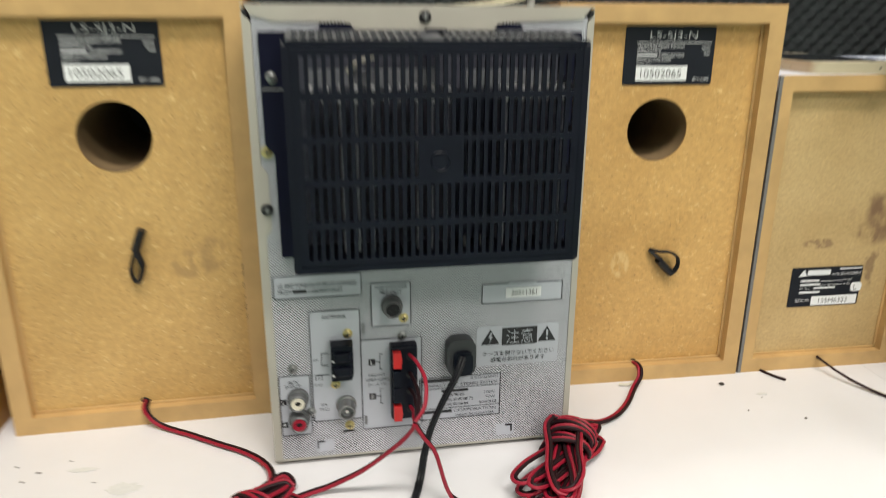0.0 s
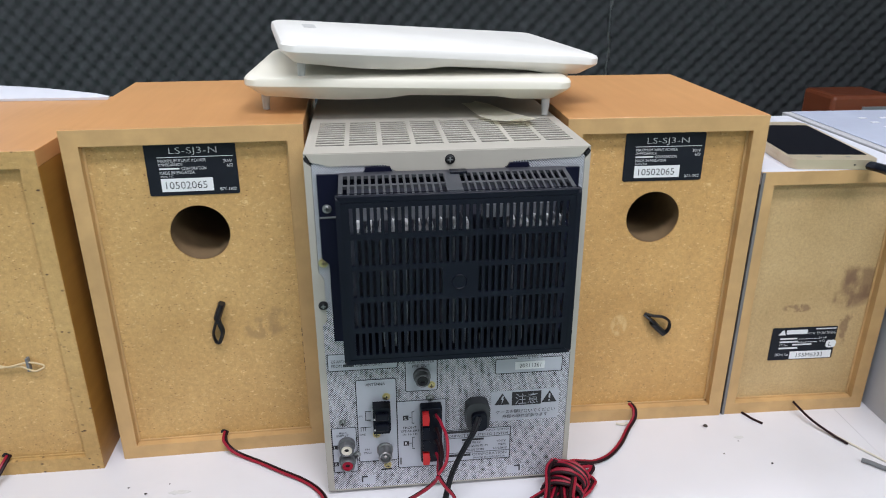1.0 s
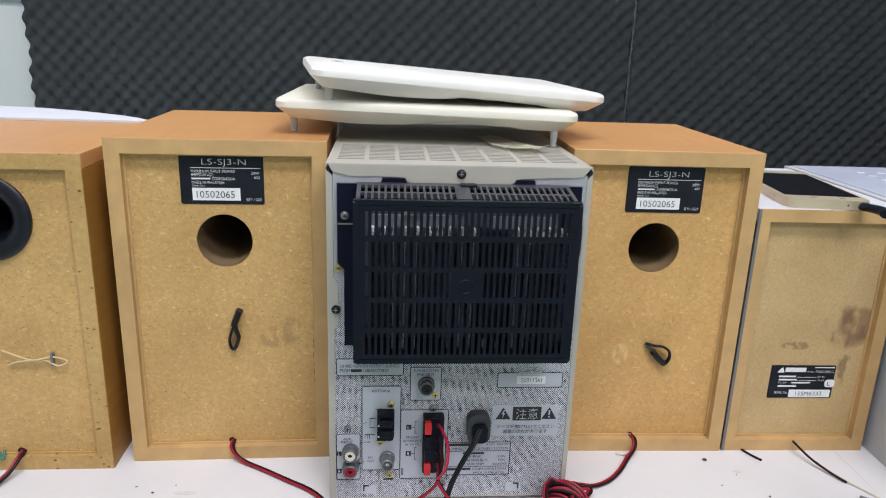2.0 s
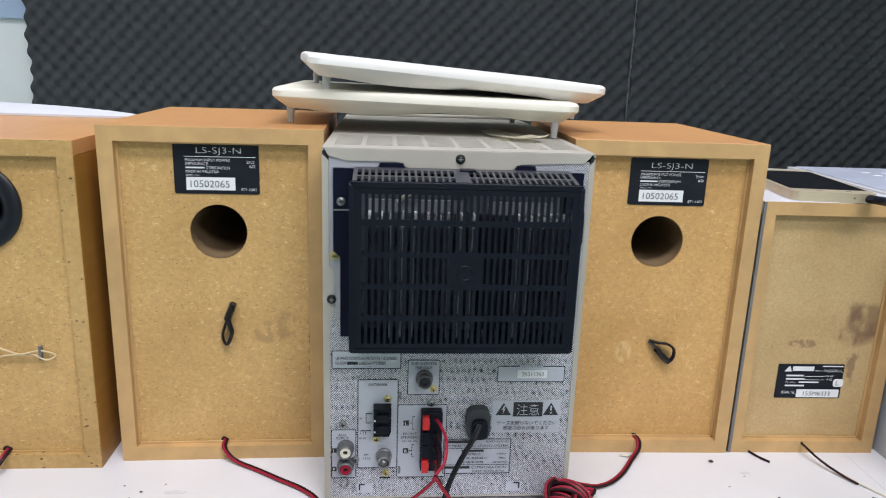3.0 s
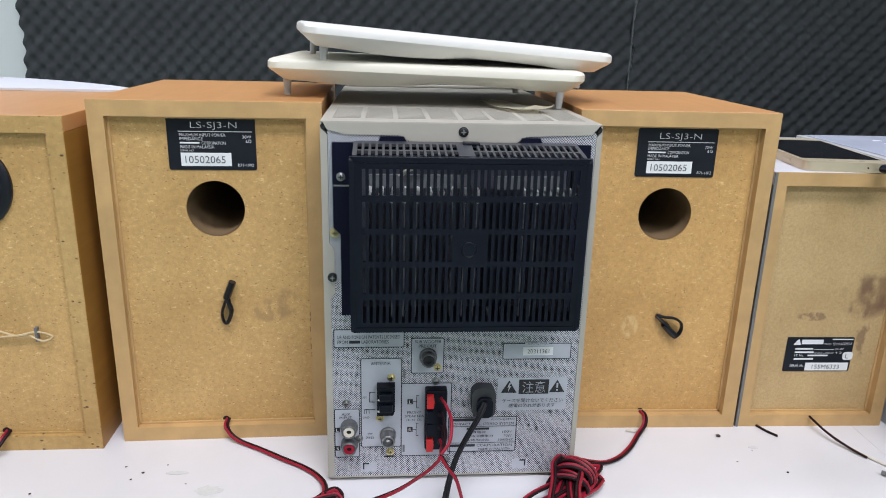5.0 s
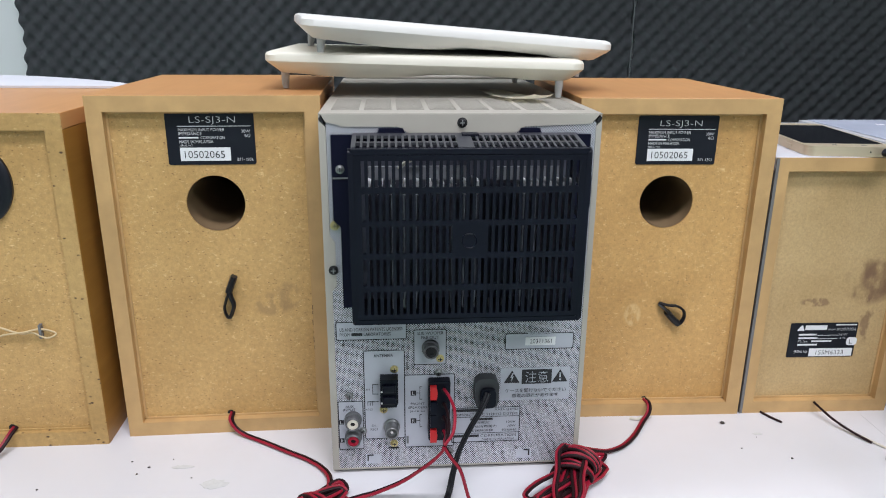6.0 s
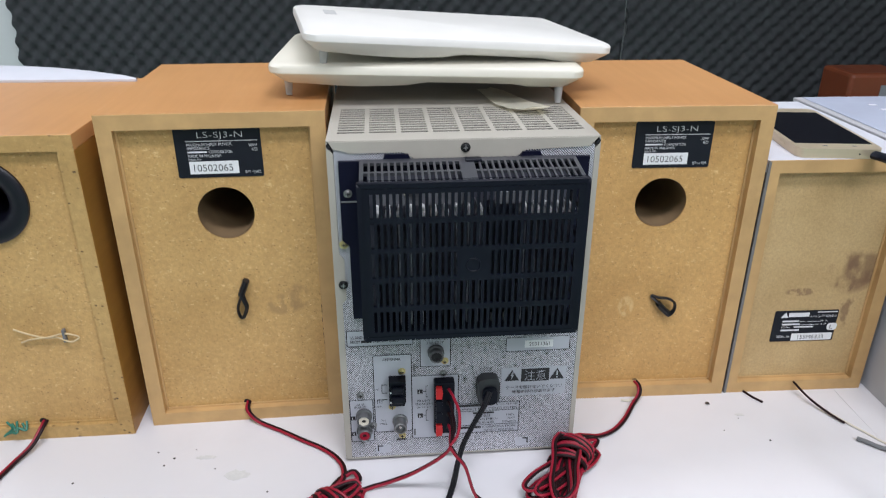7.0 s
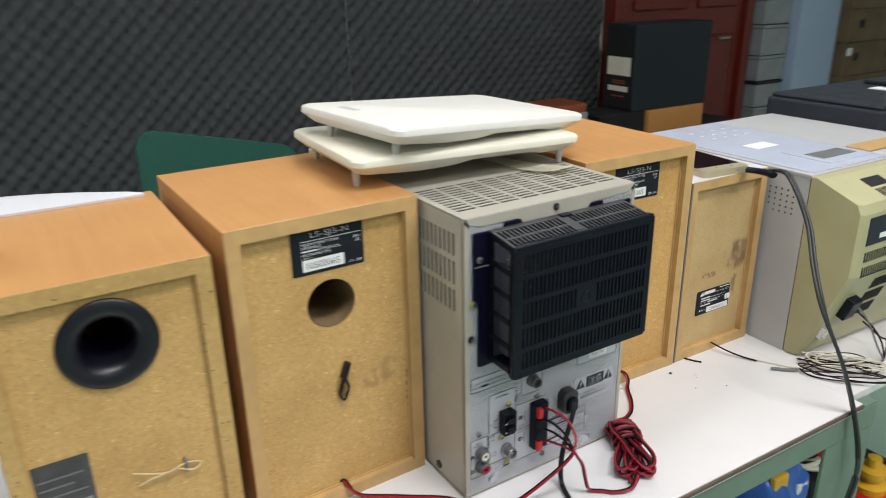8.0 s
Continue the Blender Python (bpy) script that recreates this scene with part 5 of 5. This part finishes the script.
def amp_leads():
    t = cable("speaker_cable", "red and black leads from the terminals to the hanks")
    twin(t, [(-0.0130, -0.0500, 0.0530), (-0.0150, -0.0490, 0.0480), (-0.0230, -0.0450, 0.0370), (-0.0400, -0.0360, 0.0180), (-0.0580, -0.0310, 0.0060), (-0.0700, -0.0315, 0.0026), (-0.0840, -0.0380, 0.0030), (-0.0960, -0.0480, 0.0080)][::-1], 0.00112)
    twin(t, [(-0.0130, -0.0500, 0.0530), (-0.0085, -0.0505, 0.0450), (-0.0020, -0.0500, 0.0340), (0.0040, -0.0498, 0.0120), (0.0090, -0.0500, 0.0030), (0.0180, -0.0560, 0.0022), (0.0280, -0.0640, 0.0022), (0.0420, -0.0680, 0.0040), (0.0560, -0.0600, 0.0070)], 0.00112)
    for name, m, pts in (("red_lead", RED_WIRE, [(-0.0113, -0.008, 0.0765), (-0.0085, -0.020, 0.0775), (-0.0055, -0.034, 0.0740), (-0.0070, -0.045, 0.0650), (-0.0130, -0.0500, 0.0560)]),
                         ("black_lead", BLACK_WIRE, [(-0.0113, -0.008, 0.0650), (-0.0095, -0.020, 0.0650), (-0.0090, -0.034, 0.0625), (-0.0110, -0.044, 0.0590), (-0.0130, -0.0500, 0.0555)]),
                         ("black_lead", BLACK_WIRE, [(-0.0113, -0.008, 0.0545), (-0.0100, -0.020, 0.0565), (-0.0105, -0.034, 0.0575), (-0.0115, -0.044, 0.0565), (-0.0130, -0.0500, 0.0550)]),
                         ("red_lead", RED_WIRE, [(-0.0113, -0.008, 0.0430), (-0.0105, -0.020, 0.0465), (-0.0120, -0.034, 0.0520), (-0.0125, -0.044, 0.0545), (-0.0130, -0.0500, 0.0550)])):
        smooth(part(name, add_tube(bmesh.new(), [(x, y, z - 0.004 if k < 4 else z - 0.002) for k, (x, y, z) in enumerate(pts)], 0.00112), m, t))


amp_leads()


def mains_cord():
    t = cable("mains_cord", "black flat mains cord of the stereo unit")
    pts = [(0.0195, -0.010, 0.0700), (0.0150, -0.015, 0.0610), (0.0065, -0.019, 0.0470), (-0.0010, -0.022, 0.0310), (-0.0052, -0.025, 0.0160), (-0.0075, -0.029, 0.0065), (-0.0100, -0.036, 0.0028), (-0.0150, -0.052, 0.0026), (-0.0210, -0.075, 0.0026), (-0.0260, -0.0995, 0.0026), (-0.0280, -0.1050, -0.012), (-0.0280, -0.1060, -0.060)]
    for g in (0.0009, -0.0009):
        smooth(part("strand", add_tube(bmesh.new(), beside(pts, g), 0.0014, 10, 1), CORD, t))


mains_cord()


def charger_cord():
    t = cable("charger_cord", "dark grey charger cord plugged into the phone")
    pts = [(0.3400, 0.050, 0.2270), (0.3330, 0.030, 0.2330), (0.3260, 0.010, 0.2290), (0.3210, -0.020, 0.1890), (0.3040, -0.045, 0.1510), (0.2930, -0.070, 0.1120), (0.3090, -0.092, 0.0530), (0.3300, -0.1045, -0.0150), (0.3430, -0.1090, -0.0700), (0.3330, -0.1110, -0.1080), (0.3200, -0.1110, -0.1500)]
    for g in (0.0017, -0.0017):
        smooth(part("strand", add_tube(bmesh.new(), beside(pts, g), 0.0019, 10, 1), plain("dark_grey_cord", (0.026, 0.028, 0.030), 0.45), t))
    bm = add_tube(bmesh.new(), [(0.3300, 0.0680, 0.2265), (0.3325, 0.0580, 0.2270), (0.3310, 0.0450, 0.2280), (0.3250, 0.0310, 0.2288)], 0.0034, 12, 4, 1.5)
    smooth(part("plug", bm, BLACK, t, "black plug"))


charger_cord()


def small_speaker_lead():
    t = cable("speaker_cable", "thin black and cream speaker wire with bared ends")
    smooth(part("black_strand", add_tube(bmesh.new(), [(0.3128, 0.083, 0.0095), (0.3130, 0.070, 0.0090), (0.3170, 0.052, 0.0060), (0.3250, 0.036, 0.0030), (0.3330, 0.022, 0.0016)], 0.0010), BLACK_WIRE, t))
    smooth(part("cream_strand", add_tube(bmesh.new(), [(0.3200, 0.046, 0.0035), (0.3280, 0.034, 0.0020), (0.3420, 0.012, 0.0012), (0.3540, -0.008, 0.0012), (0.3620, -0.020, 0.0030)], 0.0009), WHITE_WIRE, t))


small_speaker_lead()


def wire_bundle():
    t = cable("wire_bundle", "tangled bundle of thin cream and black wires")
    for k in range(13):
        cx, cy = 0.398 + random.uniform(-0.016, 0.016), -0.042 + random.uniform(-0.014, 0.014)
        a, b, tw = random.uniform(0.028, 0.052), random.uniform(0.006, 0.020), radians(random.uniform(-60, -25))
        ph = random.uniform(0, 6)
        pts = []
        for i in range(10):
            s = ph + 2 * math.pi * i / 9 * random.uniform(0.96, 1.04)
            x, y = a * math.cos(s), b * math.sin(s)
            pts.append((cx + x * math.cos(tw) - y * math.sin(tw), cy + x * math.sin(tw) + y * math.cos(tw), 0.0012 + 0.0012 * (k % 5) + 0.0022 * (1 + math.sin(2 * s + k))))
        smooth(part("strand", add_tube(bmesh.new(), pts, 0.0008, 6), WHITE_WIRE if k % 2 else BLACK_WIRE, t))
    for k in range(3):
        smooth(part("strand", add_tube(bmesh.new(), [(0.440 + 0.02 * k, -0.014, 0.070 - 0.02 * k), (0.446 + 0.02 * k, -0.034, 0.052 - 0.018 * k), (0.456 + 0.01 * k, -0.048, 0.018), (0.450, -0.060, 0.0040), (0.420, -0.058, 0.0030)], 0.0011, 6), BLACK_WIRE if k else GREY_PLASTIC, t))
    smooth(part("bared_end", add_tube(bmesh.new(), [(0.331, 0.001, 0.0022), (0.336, -0.004, 0.0026), (0.342, -0.010, 0.0024), (0.352, -0.018, 0.0030)], 0.0019, 8), GREY_PLASTIC, t, "grey sleeve"))


wire_bundle()


def scraps():
    for x, y, turn, size in ((0.2263, 0.057, 20, 0.0042), (0.259, 0.005, 0, 0.0022), (0.226, 0.02, 40, 0.0015), (0.02, -0.052, 5, 0.002), (-0.23, 0.012, 20, 0.0022), (-0.236, 0.004, 60, 0.0018), (-0.195, -0.002, 10, 0.0014), (-0.30, -0.012, 0, 0.002), (-0.245, 0.02, 15, 0.0016), (-0.215, 0.022, 50, 0.0013), (-0.15, -0.03, 0, 0.0018), (0.245, 0.035, 70, 0.0012), (-0.27, -0.03, 0, 0.0016)):
        bm = bmesh.new()
        bmesh.ops.create_icosphere(bm, subdivisions=1, radius=size / 2)
        for v in bm.verts:
            v.co = Vector((v.co.x * random.uniform(0.7, 1.5), v.co.y * random.uniform(0.6, 1.1), max(v.co.z * 0.5, -size * 0.2)))
        ob = part("crumb", bm, DUST)
        ob.matrix_basis = pose(x, y, size * 0.2 + 0.0041, 0, 0, turn)
        tagged(ob, "dark crumb of debris on the white table", "crumb", "crumbs on the table")
    bm = add_tube(bmesh.new(), [(0.2665, 0.0730, 0.0010), (0.2690, 0.0670, 0.0012), (0.2715, 0.0625, 0.0011), (0.2765, 0.0555, 0.0012)], 0.0010, 6)
    ob = smooth(part("wire_offcut", bm, BLACK_WIRE))
    ob.location.z = 0.004
    tagged(ob, "short dark wire offcut on the white table", "wire")
    bm = bmesh.new()
    add_tube(bm, [(0.150, 0.066, 0.0012), (0.156, 0.064, 0.0016), (0.160, 0.0665, 0.0012)], 0.0011, 6)
    bit = smooth(part("wire_offcut", bm, WHITE_WIRE))
    bit.location.z = 0.004
    tagged(bit, "short cream wire offcut beside the loudspeaker", "wire")

    for x, y, w, d in ((-0.177, -0.010, 0.010, 0.006), (-0.205, 0.012, 0.008, 0.0025), (0.248, 0.04, 0.004, 0.002)):
        bm = bmesh.new()
        ring = [bm.verts.new((w * (0.7 + 0.5 * random.random()) * math.cos(a), d * (0.7 + 0.5 * random.random()) * math.sin(a), 0.0)) for a in [2 * math.pi * i / 22 for i in range(22)]]
        top = [bm.verts.new((v.co.x * 0.96, v.co.y * 0.96, 0.0002)) for v in ring]
        bm.faces.new(top)
        for i in range(22):
            bm.faces.new((ring[i], ring[(i + 1) % 22], top[(i + 1) % 22], top[i]))
        ob = part("glue_smudge", bm, SMUDGE)
        ob.matrix_basis = pose(x, y, 0.0042)
        tagged(ob, "thin grey smudge of glue on the white table", "smudge", "smudges on the table")


scraps()


# ---- behind and beside the table ----
def chair():
    t = thing("chair", -0.03, 1.2, -0.75, "green plastic chair with a rounded back", "chair")
    bm = bmesh.new()
    prof = rounded(-0.137, 0.225, 0.44, 0.893, 0.045, 8)
    prism(bm, prof, -0.01, 0.012)
    for v in bm.verts:
        v.co.y += 0.25 * (v.co.x - 0.08) ** 2
        v.co.z -= 0.23 * max(0.0, v.co.x + 0.10) * (v.co.z > 0.8)
    smooth(part("backrest", bm, GREEN_CHAIR, t), 50)
    part("seat", box(-0.13, 0.215, 0.02, 0.44, 0.42, 0.445, 0.01), GREEN_CHAIR, t)
    for x in (-0.11, 0.170):
        for y in (0.04, 0.40):
            part("leg", box(x, x + 0.025, y, y + 0.025, 0, 0.42, 0.003), DARK_STEEL, t)


chair()


def wooden_door():
    t = thing("door_1", 2.22, WALL_Y - 0.035, -0.75, "closed dark red panelled wooden door", "door")
    part("door_leaf", box(0.06, 0.97, 0.0, 0.055, 0.0, 2.05), DOOR_RED, t)
    for x0, x1, z0, z1 in ((0.14, 0.52, 1.02, 1.90), (0.60, 0.90, 1.02, 1.90), (0.14, 0.52, 0.2, 0.88), (0.60, 0.90, 0.2, 0.88)):
        part("raised_panel", box(x0, x1, -0.014, 0.0, z0, z1, 0.012), DOOR_RED, t)
    part("jamb", box(0.0, 0.058, -0.03, 0.06, 0.0, 2.1, 0.004), DOOR_RED, t)
    part("jamb", box(0.972, 1.03, -0.03, 0.06, 0.0, 2.1, 0.004), DOOR_RED, t)
    part("handle", add_cyl(bmesh.new(), (0.76, -0.03, 0.86), (0.85, -0.03, 0.86), 0.009), CHROME, t)
    t["kind"] = "structure"


wooden_door()


def side_desk():
    t = thing("side_desk", 1.25, 1.68, -0.75, "low dark desk against the wall", "desk")
    part("desktop", box(0, 1.5, 0, 0.62, 0.47, 0.50, 0.003), CHARCOAL, t)
    for x in (0.02, 1.44):
        part("leg", box(x, x + 0.04, 0.03, 0.59, 0, 0.469, 0.002), CHARCOAL, t)


side_desk()


def black_case():
    t = thing("black_equipment_case", 1.985, 1.90, -0.135, "tall black equipment case with a pale label", "case")
    part("body", box(0, 0.475, 0, 0.19, 0, 0.375, 0.004), CHARCOAL, t)
    part("end_plate", box(-0.004, -0.0004, 0.006, 0.184, 0.01, 0.365, 0.001), PITCH, t)
    part("label", box(-0.0055, -0.0043, 0.02, 0.165, 0.155, 0.235), WHITE_WIRE, t, "cream label")
    part("label", box(-0.0055, -0.0043, 0.03, 0.155, 0.085, 0.108), WHITE_WIRE, t, "cream label")
    for z in (0.118, 0.128, 0.06):
        part("red_mark", box(-0.0055, -0.0043, 0.05, 0.13, z, z + 0.006), BOX_RED, t)


black_case()
tagged(part("orange_box", box(2.08, 2.43, 1.88, 2.10, -0.2498, -0.1352, 0.004), BOX_ORANGE), "plain orange box under the black case", "box")


def red_brown_box():
    t = thing("red_brown_box", 1.43, 1.80, -0.2498, "glossy red-brown box with a pale front on the low desk", "box")
    part("body", box(0, 0.21, 0.004, 0.18, 0, 0.205, 0.012), BOX_RED, t)
    part("front_sheet", box(0.105, 0.208, 0.0, 0.0036, 0.004, 0.168, 0.001), GREY_BOX, t, "pale grey front sheet")


red_brown_box()
tagged(part("black_box", box(1.80, 2.07, 1.90, 2.10, -0.2498, -0.1352, 0.004), PITCH), "black box under the equipment case", "box")


structure("wall_pillar", box(3.525, 3.89, 2.18, WALL_Y + 0.03, -0.75, 1.85, 0.004), BLUE_WALL, "pale blue square pillar")


def stacked_boxes():
    z = -0.7499
    for i, h in enumerate((0.150, 0.152, 0.155, 0.150, 0.142, 0.168, 0.150, 0.16, 0.15, 0.17)):
        d = random.uniform(-0.006, 0.006)
        t = thing("storage_box", 3.292 + d, 2.235 + d, z, "grey storage box with a dark lid rim in a stack", "box", "grey boxes in a stack")
        part("body", box(0, 0.222, 0.004, 0.108, 0, h - 0.022, 0.004), GREY_BOX, t)
        part("lid", box(-0.004, 0.226, 0, 0.110, h - 0.021, h - 0.004, 0.003), GREY_BOX if i % 3 else SLATE, t)
        # Near-black strip above each lid: shade of the gap put into colour.
        part("gap_shade", box(0.01, 0.21, 0.01, 0.1, h - 0.0215, h, 0.0), PITCH, t)
        z += h + 0.0002
    z = -0.7499
    for i in range(9):
        h = (0.20, 0.185, 0.21)[i % 3]
        d = random.uniform(-0.012, 0.012)
        t = thing("brown_carton", 3.905 + d, 2.12 + d, z, "brown cardboard carton with a round hand hole", "carton", "brown cartons in a stack")
        part("body", box(0, 0.62, 0, 0.215, 0, h, 0.004), CARD, t)
        part("flap_tape", box(0.0, 0.62, -0.0012, -0.0002, h * 0.9, h - 0.006), CARD, t)
        for x in (0.12, 0.46):
            part("hand_hole", add_cyl(bmesh.new(), (x, -0.0014, h * 0.55), (x, 0.002, h * 0.55), 0.026, None, 20), PITCH, t)
        part("sticker", box(0.02, 0.07, -0.0012, -0.0002, h * 0.6, h * 0.82), PAPER, t) if i % 2 else None
        z += h + 0.0002


stacked_boxes()


def slate_case():
    t = thing("slate_case", 0.683, 0.118, 0.004, "dark slate plastic case standing behind the appliance", "case")
    part("body", box(0.0, 0.52, 0.0, 0.188, 0.0002, 0.248, 0.004), SLATE, t)
    part("lid", box(0.004, 0.516, 0.004, 0.184, 0.2482, 0.2545, 0.003), SLATE, t)
    part("feed_tray", box(0.20, 0.46, 0.02, 0.15, 0.2547, 0.262, 0.002), CHARCOAL, t)
    smooth(part("knob", lathe(bmesh.new(), (0.22, 0.055, 0.255), (0, 0, 1), ((0.045, 0), (0.044, 0.024), (0.03, 0.032), (0.0001, 0.034)), 28), PITCH, t), 40)
    # White patch painted in as the glint beside the knob.
    part("glint_patch", box(0.150, 0.176, 0.062, 0.112, 0.2547, 0.2562, 0.0006, 1), PAPER, t, "white patch in place of a glint")


slate_case()
tagged(part("wood_strip", box(0.540, 0.676, 0.050, 0.082, 0.2264, 0.2290, 0.0008, 1), MDF), "thin tan wooden strip lying on the appliance", "strip")


# ---- under the table ----
def low_bench():
    t = thing("low_bench", 0.0, 0.0, -0.75, "low dark bench under the tables", "bench")
    part("bench_top", box(0.10, 0.92, 0.0, 0.55, 0.300, 0.3238, 0.002), CHARCOAL, t)
    for x in (0.12, 0.86):
        for y in (0.02, 0.49):
            part("leg", box(x, x + 0.04, y, y + 0.04, 0, 0.2998, 0.002), DARK_STEEL, t)


low_bench()


def blue_bag():
    t = thing("blue_bag", 0.485, 0.105, -0.3308, "crumpled blue plastic bag with a yellow label", "bag")
    bm = bmesh.new()
    bmesh.ops.create_icosphere(bm, subdivisions=4, radius=0.078)
    for v in bm.verts:
        c = v.co.copy()
        v.co = Vector((c.x * 0.92, c.y, max(-0.055, c.z) + 0.055)) * (1 + 0.16 * noise.noise(c * 22) + 0.06 * noise.noise(c * 70))
        v.co.z = max(v.co.z, 0.0)
    smooth(part("skin", bm, BLUE_BAG, t), 40)
    part("label", box(-0.042, -0.010, -0.068, -0.058, 0.070, 0.105, 0.003), YELLOW, t)
    part("panel", box(0.012, 0.038, -0.070, -0.060, 0.045, 0.075, 0.003), PAPER, t)


blue_bag()


def bench_clutter():
    for x, y, w, d, h, m, lab in ((0.20, 0.05, 0.15, 0.22, 0.10, CHARCOAL, "black box on the low bench"), (0.405, 0.03, 0.16, 0.16, 0.095, GREY_BOX, "grey carton under the blue bag"), (0.580, 0.06, 0.08, 0.14, 0.118, PITCH, "black box beside the blue bag"),
                                  (0.69, 0.15, 0.095, 0.05, 0.072, RED, "bright red box behind the black box"), (0.715, 0.015, 0.08, 0.09, 0.041, RED, "bright red box under the yellow clamp"), (0.45, 0.26, 0.20, 0.16, 0.19, CHARCOAL, "dark box behind the blue bag")):
        tagged(part("parts_box", box(x, x + w, y, y + d, -0.4259, -0.426 + h, 0.006), m), lab, "box", "boxes under the table")
    for k in range(5):
        pts = [(0.595 + 0.010 * k + 0.03 * math.sin(i * 1.7 + k), 0.09 + 0.015 * k + 0.02 * math.cos(i * 2.1 + k), -0.296 + 0.008 * math.sin(i + k) + 0.006 * k) for i in range(7)]
        ob = smooth(part("loose_wire", add_tube(bmesh.new(), pts, 0.004, 6), (WHITE_WIRE, BLACK_WIRE, GREY_PLASTIC)[k % 3]))
        tagged(ob, "loose thick wire tangled on the black box", "wire", "wires under the table")
    t = thing("yellow_clamp", 0.753, 0.058, -0.3848, "yellow plastic clamp with a waisted body", "clamp")
    bm = lathe(bmesh.new(), (0, 0, 0), (0, 0, 1), ((0.0001, 0), (0.026, 0.0), (0.028, 0.013), (0.015, 0.018), (0.014, 0.026), (0.023, 0.031), (0.024, 0.042), (0.012, 0.046), (0.011, 0.062), (0.0001, 0.064)), 24)
    smooth(part("body", bm, YELLOW, t), 40)


bench_clutter()
